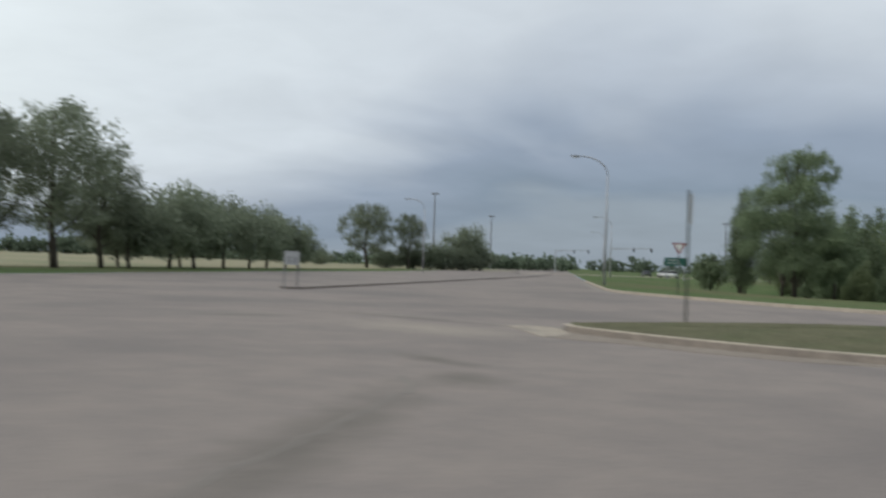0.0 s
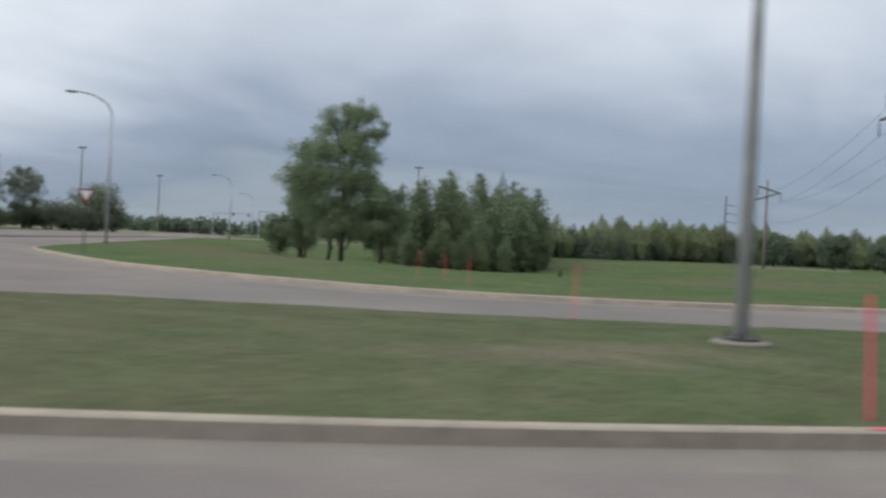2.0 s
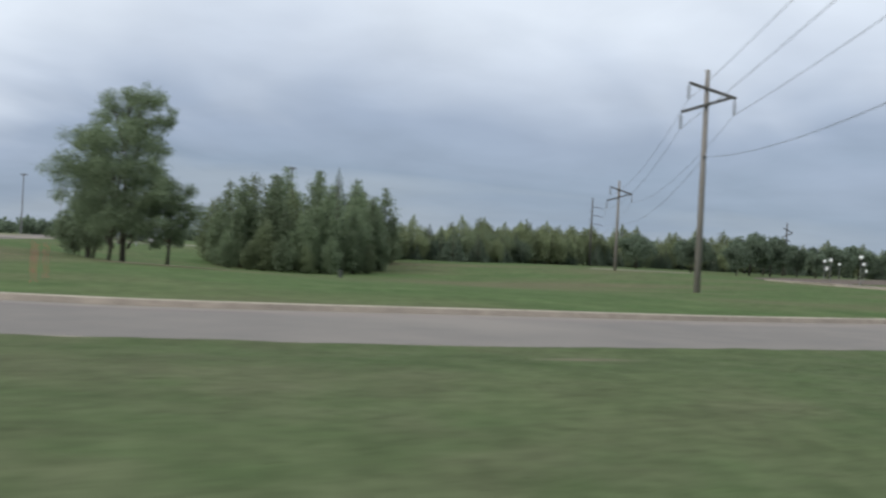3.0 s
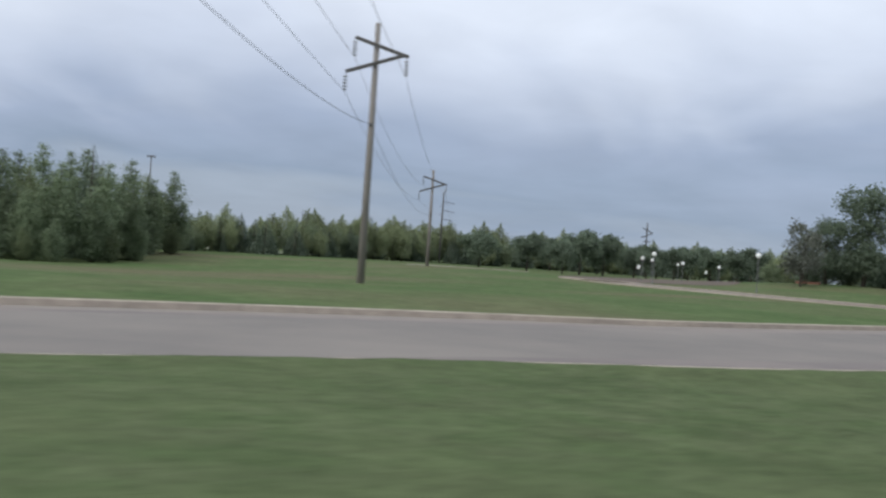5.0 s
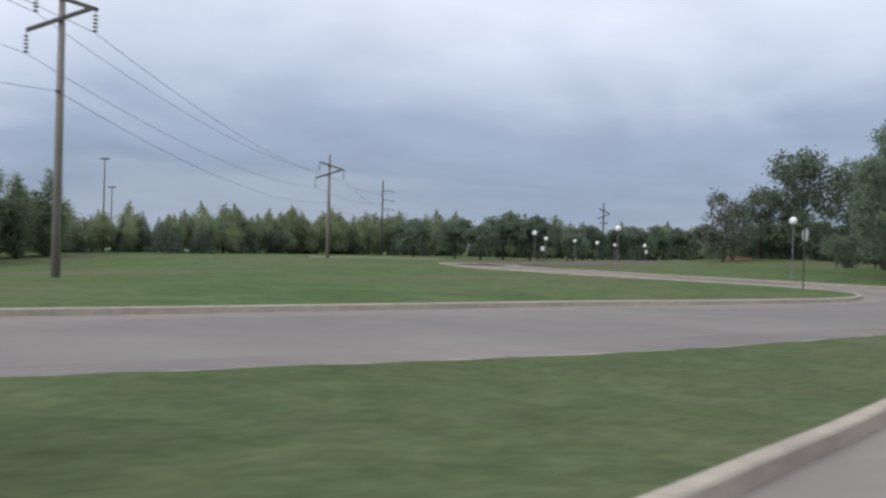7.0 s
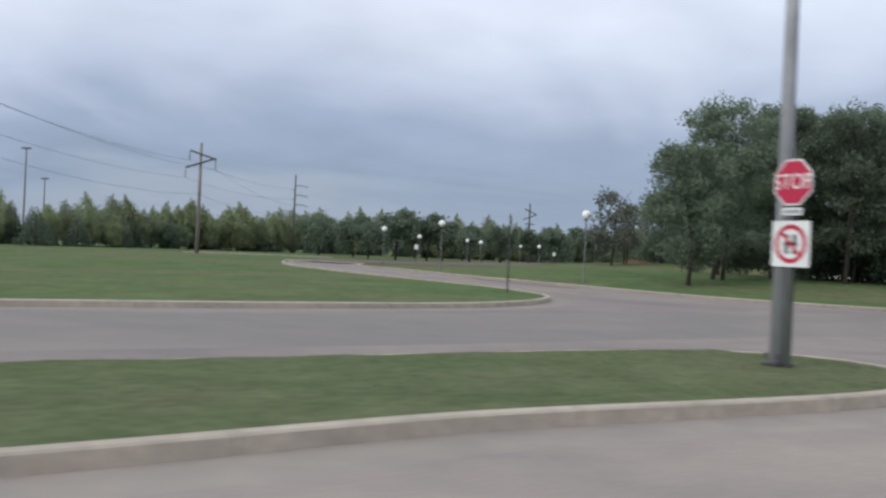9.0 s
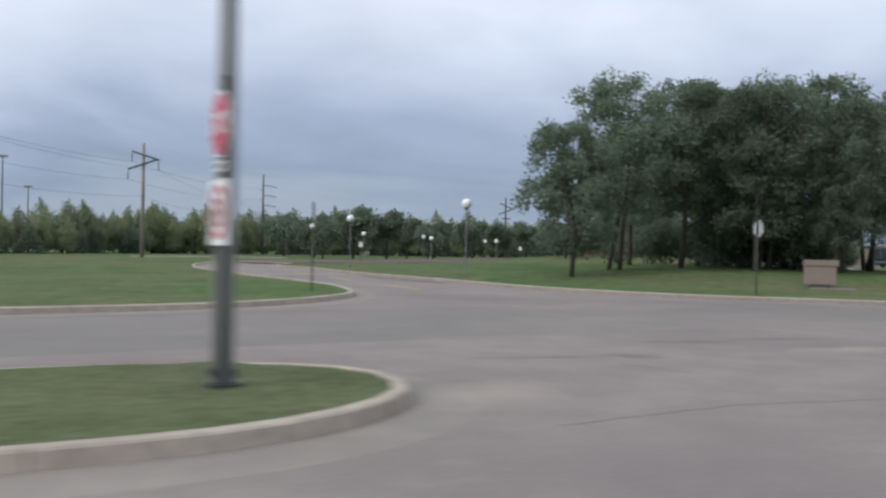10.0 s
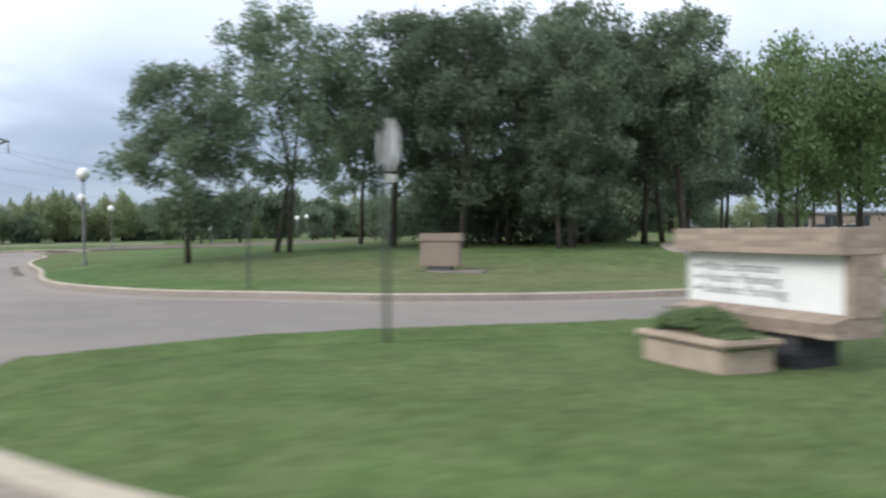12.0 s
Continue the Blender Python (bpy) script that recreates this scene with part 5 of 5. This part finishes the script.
street_lamp(pose(16.88, 1.90, float(bed_height(16.88, 1.90)[0]) + 0.005, 0, 0, 200), 10.5, "grey metal street lamp on a round concrete footing")
street_lamp(pose(47.50, 13.14, float(bed_height(47.5, 13.14)[0]) + 0.005, 0, 0, 200), 10.5, "grey metal street lamp on a round concrete footing")
street_lamp(pose(75.93, 29.34, 0.14, 0, 0, 200), 10.5, "grey metal street lamp behind the stop sign", False)
street_lamp(pose(-16.7, 53.0, 0.12, 0, 0, 28), 10.9, "grey metal street lamp with a curved arm", False)
street_lamp(pose(-33.7, 132.3, 0.1, 0, 0, 12), 10.4, "distant grey street lamp beside the main road", False)
street_lamp(pose(-57.2, 106.2, 0.05, 0, 0, 12), 11.4, "distant grey street lamp beside the main road", False)
street_lamp(pose(-49.5, 196.0, 0.05, 0, 0, 12), 10.4, "distant grey street lamp beside the main road", False)


def high_mast(x, y, h):
    t = thing("high_mast_light", pose(x, y, 0), "tall slim mast with a cluster of floodlights", "light mast", "high light masts far off")
    part("pole", tube(bmesh.new(), [(0, 0, -0.2), (0, 0, h)], [0.3, 0.14], 8), MAST, t)
    part("crossbar", box(bmesh.new(), (-1.0, -0.06, h - 0.12), (1.0, 0.06, h), 0.01), MAST, t)
    for sx in (-0.95, -0.35, 0.35, 0.95):
        part("floodlight", box(bmesh.new(), (sx - 0.22, -0.22, h - 0.5), (sx + 0.22, 0.22, h - 0.12), 0.05), MAST, t)


for x, y, h in ((-17.6, 247, 22.5), (-31.3, 297.5, 18.3), (-113.5, 240.3, 23.5), (-122, 316.8, 21)):
    high_mast(x, y, h)


def globe_lamp(x, y, top):
    z = float(land(x, y))
    t = thing("globe_lamp", pose(x, y, z), "white globe lamp on a slim dark post", "lamp", "globe lamps in the park")
    part("post", tube(bmesh.new(), [(0, 0, -0.1), (0, 0, 0.3), (0, 0, 0.32), (0, 0, top - z - 0.25)], [0.07, 0.07, 0.035, 0.032], 10), MAST, t)
    part("collar", tube(bmesh.new(), [(0, 0, top - z - 0.3), (0, 0, top - z - 0.2)], [0.07, 0.1], 10), DARKSTEEL, t)
    bm = bmesh.new()
    bmesh.ops.create_uvsphere(bm, u_segments=20, v_segments=14, radius=0.235, matrix=Matrix.Translation((0, 0, top - z)))
    part("globe", bm, GLOBE, t, "opal white globe", True)


for x, y, z in ((80.8, 63.7, 3.66), (74.5, 80.9, 3.42), (70.5, 97.7, 3.24), (74.2, 114.1, 2.96), (80.8, 131.4, 3.0), (89.7, 146.4, 2.75), (103.6, 127.0, 4.0), (106.8, 139.3, 4.2), (102.1, 154.2, 3.15), (89.2, 127.7, 2.6), (81.3, 119.9, 2.7), (120.6, 122.9, 2.6)):
    globe_lamp(x, y, z)


# ---------- signs ----------
def lettering(text, size, m, mat, parent, name="lettering", label="white capital letters", align="CENTER"):
    c = bpy.data.curves.new("lettering", "FONT")
    c.body, c.size, c.align_x, c.align_y, c.extrude = text, size, align, "CENTER", 0.002
    o = bpy.data.objects.new("lettering", c)
    scene.collection.objects.link(o)
    me = bpy.data.meshes.new_from_object(o.evaluated_get(bpy.context.evaluated_depsgraph_get()))
    bpy.data.objects.remove(o)
    me.transform(m)
    return part(name, me, mat, parent, label)


def octagon(r):
    return [(r * math.cos(math.pi / 8 + k * math.pi / 4), r * math.sin(math.pi / 8 + k * math.pi / 4)) for k in range(8)]


def shift(outline, z):
    return [(x, v + z) for x, v in outline]


def sign_post(t, h, wide=0.03):
    part("post", box(bmesh.new(), (-wide, 0.02, -0.3), (wide, 0.02 + 1.6 * wide, h), 0.006), POST, t)


def stop_sign(m, zc, label, tab):
    t = thing("stop_sign", m, label, "stop sign", "stop signs at the crossing")
    sign_post(t, zc + 0.45)
    face = part("sign_face", plate(bmesh.new(), shift(octagon(0.325), zc), 0.0, 0.006), SIGNBACK, t, "bare aluminium octagon")
    part("border", plate(bmesh.new(), shift(octagon(0.323), zc), -0.003, 0.002), SIGNWHITE, face, "white border")
    part("field", plate(bmesh.new(), shift(octagon(0.300), zc), -0.006, 0.002), SIGNRED, face, "red octagon")
    lettering("STOP", 0.27, Matrix.Translation((0, -0.010, zc)) @ Matrix.Rotation(math.pi / 2, 4, "X") @ Matrix.Diagonal((0.92, 1.05, 1, 1)), SIGNWHITE, face)
    small = part("tab", box(bmesh.new(), (-0.16, -0.002, zc - 0.43), (0.16, 0.006, zc - 0.33), 0.004), SIGNWHITE, t, "small white tab")
    bm = bmesh.new()
    for k in range(4):
        box(bm, (-0.12 + 0.065 * k, -0.005, zc - 0.405), (-0.075 + 0.065 * k, -0.0025, zc - 0.355))
    part("lettering", bm, GREYTEXT, small, "dark lettering bars")
    if tab:
        b = part("lower_sign", box(bmesh.new(), (-0.3, -0.004, zc - 1.1), (0.3, 0.004, zc - 0.5), 0.01), SIGNWHITE, t, "white square plate")
        bm = bmesh.new()
        ring = [[bm.verts.new((r * math.cos(a), -0.0065, zc - 0.8 + r * math.sin(a))) for a in np.linspace(0, 2 * math.pi, 33)[:-1]] for r in (0.195, 0.255)]
        for k in range(32):
            bm.faces.new((ring[0][k], ring[1][k], ring[1][(k + 1) % 32], ring[0][(k + 1) % 32]))
        part("red_ring", bm, SIGNRED, b)
        bm = box(bmesh.new(), (-0.2, -0.0085, -0.022), (0.2, -0.0068, 0.022))
        bmesh.ops.transform(bm, matrix=Matrix.Translation((0, 0, zc - 0.8)) @ Matrix.Rotation(math.radians(45), 4, "Y"), verts=bm.verts)
        part("slash", bm, SIGNRED, b)
        bm = bmesh.new()
        box(bm, (-0.09, -0.0065, zc - 0.93), (-0.03, -0.0045, zc - 0.68))
        box(bm, (0.03, -0.0065, zc - 0.93), (0.09, -0.0045, zc - 0.68))
        box(bm, (-0.11, -0.0065, zc - 0.82), (0.11, -0.0045, zc - 0.78))
        part("symbol", bm, BLACK, b, "dark symbol")
    return t


stop_sign(pose(75.92, 29.07, 0.13, 0, 0, -65), 2.42, "red stop sign above a white restriction plate", True)
stop_sign(pose(92.99, 39.6, 0.20, 0, 0, 112), 2.21, "stop sign seen from its bare metal back", False)

t = thing("road_sign", pose(-2.56, 0.04, 0.13, 0, 0, 104), "tall sign post with a narrow sign plate", "road sign")
sign_post(t, 3.4, 0.034)
part("sign_face", box(bmesh.new(), (-0.3, 0, 2.55), (0.3, 0.01, 3.3), 0.006), SIGNBACK, t, "bare aluminium plate")
t = thing("yield_sign", pose(-7.35, 30.9, 0.13, 0, 0, 20), "red and white yield sign on a steel post", "yield sign")
sign_post(t, 2.9)
part("sign_face", plate(bmesh.new(), [(-0.42, 3.0), (0, 2.28), (0.42, 3.0)], 0.0, 0.006), FADED, t, "red triangle")
part("field", plate(bmesh.new(), [(-0.27, 2.925), (0, 2.455), (0.27, 2.925)], -0.004, 0.002), SIGNWHITE, t, "white triangle")
t = thing("road_sign", pose(75.0, 49.12, 0.12, 0, 0, 90), "edge-on road sign on a slim post", "road sign")
sign_post(t, 2.75)
part("sign_face", plate(bmesh.new(), shift(octagon(0.325), 2.35), 0.0, 0.006), SIGNBACK, t, "bare aluminium octagon")
t = thing("road_sign", pose(89.43, 50.3, 0.12, 0, 0, 100), "small road sign seen from behind", "road sign")
sign_post(t, 2.5)
part("sign_face", plate(bmesh.new(), shift(octagon(0.3), 2.22), 0.0, 0.006), SIGNBACK, t, "bare aluminium octagon")
t = thing("median_sign", pose(-22.8, 13.6, 0.10, 0, 0, 60), "white board on two short posts on the median strip", "road sign")
part("sign_face", box(bmesh.new(), (-0.4, 0, 1.05), (0.4, 0.012, 1.7), 0.006), SIGNBACK, t)
for x in (-0.35, 0.35):
    part("post", box(bmesh.new(), (x - 0.03, 0.012, -0.2), (x + 0.03, 0.06, 1.7), 0.005), MAST, t)
for x in (-0.14, 0.14):
    part("bar", box(bmesh.new(), (x - 0.05, -0.006, 1.12), (x + 0.05, -0.001, 1.46)), GREYTEXT, t, "dark upright bar")
t = thing("guide_sign", pose(-22, 127.5, 0.1, 0, 0, 12), "green guide sign on two posts beside the main road", "road sign")
part("sign_face", box(bmesh.new(), (-1.8, 0, 2.3), (1.8, 0.03, 3.6), 0.02), SIGNGREEN, t)
for x in (-1.3, 1.3):
    part("post", box(bmesh.new(), (x - 0.06, 0.03, -0.3), (x + 0.06, 0.13, 3.5), 0.01), STEEL, t)
for x0, x1, z0 in ((-1.4, 0.5, 3.15), (-1.4, 0.8, 2.65)):
    part("word_bar", box(bmesh.new(), (x0, -0.008, z0), (x1, -0.002, z0 + 0.14)), SIGNBACK, t)
for x, y in ((73.9, 114.6), (94.7, 147.4)):
    t = thing("park_sign", pose(x, y, 0.12, 0, 0, -5), "small white notice on a dark post", "sign", "small park notices")
    part("post", tube(bmesh.new(), [(0, 0.03, -0.2), (0, 0.03, 2.0)], [0.03, 0.03], 6), DARKSTEEL, t)
    part("sign_face", box(bmesh.new(), (-0.2, -0.01, 1.5), (0.2, 0.01, 2.0), 0.01), SIGNWHITE, t)
for x, y, turn in ((-73.1, 237, 12), (-47.6, 195, 12)):
    t = thing("signal_mast", pose(x, y, 0, 0, 0, turn), "traffic signal mast with a long arm", "traffic signal")
    part("pole", tube(bmesh.new(), [(0, 0, -0.2), (0, 0, 6.6)], [0.14, 0.11], 8), STEEL, t)
    part("arm", tube(bmesh.new(), [(0, 0, 6.4), (10, 0, 6.7)], [0.11, 0.07], 6), STEEL, t)
    for x2 in (5.5, 9.6):
        part("signal_head", box(bmesh.new(), (x2 - 0.18, -0.15, 5.75), (x2 + 0.18, 0.15, 6.75), 0.03), BLACK, t)


def brick_mesh(mat):
    me = finish(box(bmesh.new(), (-0.5, -0.5, -0.5), (0.5, 0.5, 0.5)), "brick")
    bm = bmesh.new()
    bm.from_mesh(me)
    bmesh.ops.bevel(bm, geom=bm.edges[:], offset=0.035, segments=1, affect="EDGES")
    bm.to_mesh(me)
    bm.free()
    me.materials.append(mat)
    return me


TAN_BRICK, COAL_BRICK = brick_mesh(TANBRICK), brick_mesh(COALBRICK)
brick_rng = random.Random(77)


def one_brick(core, me, centre, size, tilt=0.0):
    o = new("brick", me)
    o.parent = core
    j = [brick_rng.uniform(-0.0015, 0.0015) for _ in range(3)]
    o.matrix_local = Matrix.Translation(Vector(centre) + Vector(j)) @ Matrix.Rotation(tilt, 4, "X") @ Matrix.Diagonal((*size, 1))
    tagged(o)


def bricked(name, parent, lo, hi, me, mortar, label=""):
    """A block of brickwork: a mortar core with courses of single bricks round its four sides."""
    lo, hi = Vector(lo), Vector(hi)
    g = Vector((0.003, 0.003, 0.0))
    core = part(name, box(bmesh.new(), lo + g, hi - g), mortar, parent, label)
    rows = max(1, round((hi.z - lo.z) / 0.058))
    step, wide = (hi.z - lo.z) / rows, min(0.09, (hi.y - lo.y) / 2 - 0.005)
    for r in range(rows):
        z, tall = lo.z + step * (r + 0.5), step - 0.005
        for face, a, b in ((0, lo.x, hi.x), (1, lo.x, hi.x), (2, lo.y + wide + 0.008, hi.y - wide - 0.008), (3, lo.y + wide + 0.008, hi.y - wide - 0.008)):
            if b - a < 0.02 or (face == 2 and hi.x - lo.x < 0.15):
                continue
            cuts = [a] + [a + 0.21 * k + (0.105 if (r + face // 2) % 2 else 0.0) for k in range(1 - (r + face // 2) % 2, 30)] + [b]
            cuts = sorted({c for c in cuts if a + 0.05 < c < b - 0.05} | {a, b})
            thick = min(0.09, hi.x - lo.x - 0.004)
            for c, d in zip(cuts, cuts[1:]):
                c, d = c + (0.0045 if c > a else 0), d - (0.0045 if d < b else 0)
                if face < 2:
                    y = lo.y + wide / 2 if face == 0 else hi.y - wide / 2
                    one_brick(core, me, ((c + d) / 2, y, z), (d - c, wide, tall))
                else:
                    x = lo.x + thick / 2 if face == 2 else hi.x - thick / 2
                    one_brick(core, me, (x, (c + d) / 2, z), (thick, d - c, tall))
    return core


def brick_sign(m, label, rows, half, feet, board_lo, board_hi, cap_hi, planter=False, over=0.09, front=0.34):
    """A brick notice sign: slab, dark plinth, sloping ledge, pier, white board and overhanging cap."""
    t = thing("brick_sign", m, label, "notice sign", "brick notice signs")
    if feet:
        part("slab", box(bmesh.new(), (-0.72, -0.44, -0.15), (0.90, 0.31, 0.03), 0.015), PALE, t, "rough concrete slab")
    bricked("plinth", t, (-half * 0.62, -0.24, 0.02 if feet else -0.03), (half * 0.62, 0.24, board_lo - 0.14), COAL_BRICK, DARKMORTAR, "dark brick plinth")
    ledge = bricked("ledge", t, (-half + 0.05, 0.04 - front, board_lo - 0.185), (half + 0.04, 0.28, board_lo - 0.012), TAN_BRICK, MORTAR)
    n, deep = round((2 * half - 0.01) / 0.078), front + 0.035
    for k in range(n):
        x = -half + 0.05 + (2 * half - 0.01) * (k + 0.5) / n
        one_brick(ledge, TAN_BRICK, (x, -0.05 - deep / 2, board_lo - 0.062), ((2 * half - 0.01) / n - 0.005, deep, 0.10), 0.24)
    n = round((2 * half - 0.01) / 0.21)
    for k in range(n):
        x = -half + 0.05 + (2 * half - 0.01) * (k + 0.5) / n
        one_brick(ledge, TAN_BRICK, (x, -0.023 - front, board_lo - 0.152), ((2 * half - 0.01) / n - 0.006, 0.09, 0.062))
    bricked("pier", t, (half - 0.04, -0.09, board_lo - 0.01), (half + 0.05, 0.28, board_hi), TAN_BRICK, MORTAR)
    board = part("board", box(bmesh.new(), (-half - 0.03, -0.05, board_lo), (half - 0.045, 0.26, board_hi - 0.002), 0.006), SIGNWHITE, t, "white notice board")
    for z, words in rows:
        x = -half + 0.27
        if isinstance(words, str):
            for word in words.split():
                ob = lettering(word, 0.15 if half < 1 else 0.14, Matrix.Translation((x, -0.0535, z)) @ Matrix.Rotation(math.pi / 2, 4, "X") @ Matrix.Diagonal((1.38, 1, 1, 1)), GREYTEXT, board, "lettering", "dark painted word", "LEFT")
                x = max(v.co.x for v in ob.data.vertices) + 0.075
            words = ()
        for w in words:
            part("word_bar", box(bmesh.new(), (x, -0.054, z - 0.028), (x + w - 0.03, -0.0505, z + 0.028), 0.0008), GREYTEXT, board)
            x += w + 0.05
        part("arrow", plate(bmesh.new(), [(-half + 0.11, z), (-half + 0.17, z + 0.035), (-half + 0.17, z + 0.011), (-half + 0.23, z + 0.011), (-half + 0.23, z - 0.011), (-half + 0.17, z - 0.011), (-half + 0.17, z - 0.035)], -0.054, 0.003), GREYTEXT, board)
    part("frame", box(bmesh.new(), (-half - 0.005, -0.06, board_lo + 0.005), (-half + 0.03, -0.051, board_hi - 0.005)), SIGNBACK, board)
    bricked("cap", t, (-half - over, -front, board_hi + 0.003), (half + 0.056, 0.34, cap_hi), TAN_BRICK, MORTAR)
    if planter:
        p = part("planter", box(bmesh.new(), (-0.50, -1.07, -0.1), (0.74, -0.5, 0.25), 0.025), TANCAST, t, "low tan cast planter")
        part("rim", box(bmesh.new(), (-0.56, -1.13, 0.253), (0.80, -0.44, 0.312), 0.022), TANCAST, p, "pale rounded rim")
        mound = [(x, y, 0.27 + 0.19 * max(0.0, 1 - ((x - 0.02) / 0.52) ** 2), 0.12, 0.8) for x in np.arange(-0.42, 0.70, 0.1) for y in (-0.92, -0.78, -0.64)]
        part("planting", leaves(mound, 4200, 0.026, 4), LEAF_LIGHT, p, "soft mounded green planting")
    return t


WORDS = [(1.45, "Main Entrance"), (1.30, "Visitor Parking"), (1.155, "Student Parking"), (1.005, "Service Vehicles"), (0.855, [0.3, 0.4])]
brick_sign(pose(53.74, 15.43, 0.025, 0, 0, -70.7), "brick notice sign with a white board and dark plinth", WORDS, 0.96, True, 0.61, 1.64, 1.895, over=0.03)
LOW_WORDS = [(0.898, "Main Entrance"), (0.780, "Visitor Parking"), (0.662, "Student Parking")]
brick_sign(pose(96.7, 37.9, 0.13, 0, 0, -70.7), "low brick notice sign behind a planter on the grass island", LOW_WORDS, 1.15, False, 0.515, 1.05, 1.29, True, 0.02, 0.22)
t = thing("brick_sign", pose(93.86, 55.45, float(land(93.86, 55.45)), 0, 0, 160), "notice sign seen from its plain tan back", "notice sign", "brick notice signs")
part("back", box(bmesh.new(), (-0.68, -0.14, 0.16), (0.5, 0.14, 0.88), 0.02), PANEL, t)
part("cap", box(bmesh.new(), (-0.75, -0.17, 0.88), (0.52, 0.17, 1.12), 0.02), PANEL, t)
part("plinth", box(bmesh.new(), (-0.42, -0.12, -0.1), (0.3, 0.12, 0.165), 0.01), BRICKDARK, t)
part("slab", box(bmesh.new(), (-1.4, -0.3, -0.1), (0.3, 0.3, 0.05), 0.02), GUTTER, t)


# ---------- small things ----------
def stake(x, y, z, h, lean, half=0.024):
    t = thing("survey_stake", pose(x, y, z, lean, 0, 30), "thin stake painted fluorescent red", "stake", "red survey stakes")
    part("shaft", box(bmesh.new(), (-half, -0.01, -0.12), (half, 0.01, h), 0.004), STAKE, t)


for x, y, z, h, lean in ((16.72, -3.48, 0.13, 1.06, -3), (14.7, 5.35, 0.14, 1.0, 2), (12.0, 18.3, 0.12, 1.0, -2), (10.9, 21.6, 0.12, 1.0, 2), (9.7, 23.5, 0.12, 1.0, 0)):
    stake(x, y, z, h, lean, 0.017 if y < 0 else 0.006)
mark = smooth_line([(-0.16, -0.03), (0.02, -0.045), (0.17, -0.02), (0.15, 0.035), (-0.05, 0.045), (-0.15, 0.03)], 0.05, True)
structure("kerb_mark", filled(mark, lambda x, y: 0.004 + 0 * x), STAKE, "red paint mark sprayed on the kerb", "paint mark").matrix_world = pose(16.70, -3.95, 0.152, 0, 0, 16)
t = tagged(new("orange_fence", finish(box(bmesh.new(), (-1.6, -0.03, 0.0), (1.6, 0.03, 0.32), 0.01), "orange_fence")), "low orange plastic safety fence beside trees", "fence")
t.data.materials.append(ORANGE)
t.matrix_world = pose(100.2, 123.9, float(land(100.2, 123.9)) - 0.05, 0, 0, -36)
t = thing("marker_stub", pose(16.28, 54.2, float(land(16.28, 54.2))), "short dark marker post standing in the lawn", "marker post")
part("post", tube(bmesh.new(), [(0, 0, -0.2), (0, 0, 0.45), (0, 0, 0.5)], [0.15, 0.15, 0.1], 10), POST, t)


def car(m, paint, label):
    t = thing("car", m, label, "car", "parked cars far off")
    bm = box(bmesh.new(), (-2.2, -0.85, 0.32), (2.2, 0.85, 0.92), 0.12)
    part("body", bm, paint, t, "", True)
    bm = box(bmesh.new(), (-1.5, -0.74, 0.9), (1.0, 0.74, 1.42), 0.1)
    for v in bm.verts:
        if v.co.z > 1.2:
            v.co.x *= 0.72
    part("cabin", bm, TINTED, t)
    part("roof", box(bmesh.new(), (-1.0, -0.66, 1.40), (0.66, 0.66, 1.47), 0.03), paint, t)
    for x in (-1.4, 1.4):
        for y in (-0.82, 0.82):
            wheel = part("wheel", tube(bmesh.new(), [(x, y - 0.1, 0.32), (x, y + 0.1, 0.32)], [0.32, 0.32], 14), RUBBER, t)
            part("rim", tube(bmesh.new(), [(x, y - 0.105, 0.32), (x, y + 0.105, 0.32)], [0.19, 0.19], 12), STEEL, wheel)


for x, y, turn, paint, lab in ((-30.5, 168, 110, CARWHITE, "white car far along the main road"), (-35.5, 176, 106, CARDARK, "dark car far along the main road"), (-34, 190, 106, CARRED, "dark red car far along the main road"),
                               (-27.5, 160, 106, CARWHITE, "white car far along the main road"), (141.5, 152, 10, CARWHITE, "white car parked before the brick building"), (146, 148, 10, CARDARK, "dark car parked before the brick building"),
                               (150.5, 150, 15, CARWHITE, "white car parked before the brick building"), (136.5, 153, 12, CARWHITE, "white car parked before the brick building"), (132, 150, 8, CARDARK, "dark car parked before the brick building")):
    car(pose(x, y, float(land(x, y)), 0, 0, turn), paint, lab)
t = thing("brick_building", pose(156, 163, 0, 0, 0, -22), "low tan brick building beyond the car park", "building")
part("wall", box(bmesh.new(), (-13, -6, -0.2), (13, 6, 3.0), 0.02), BRICK, t)
part("roof", box(bmesh.new(), (-13.3, -6.3, 3.0), (13.3, 6.3, 3.35), 0.03), ROOFING, t)
for x in range(-10, 11, 4):
    w = part("window", box(bmesh.new(), (x - 0.98, -6.05, 1.2), (x + 0.98, -5.98, 2.86), 0.01), MAST, t, "grey window frame")
    for px in (x - 0.9, x + 0.03):
        part("pane", box(bmesh.new(), (px, -6.062, 1.28), (px + 0.87, -6.045, 2.78), 0.004), TINTED, w, "dark glass pane")
    part("sill", box(bmesh.new(), (x - 1.0, -6.12, 1.1), (x + 1.0, -5.98, 1.2), 0.01), CONCRETE, w)
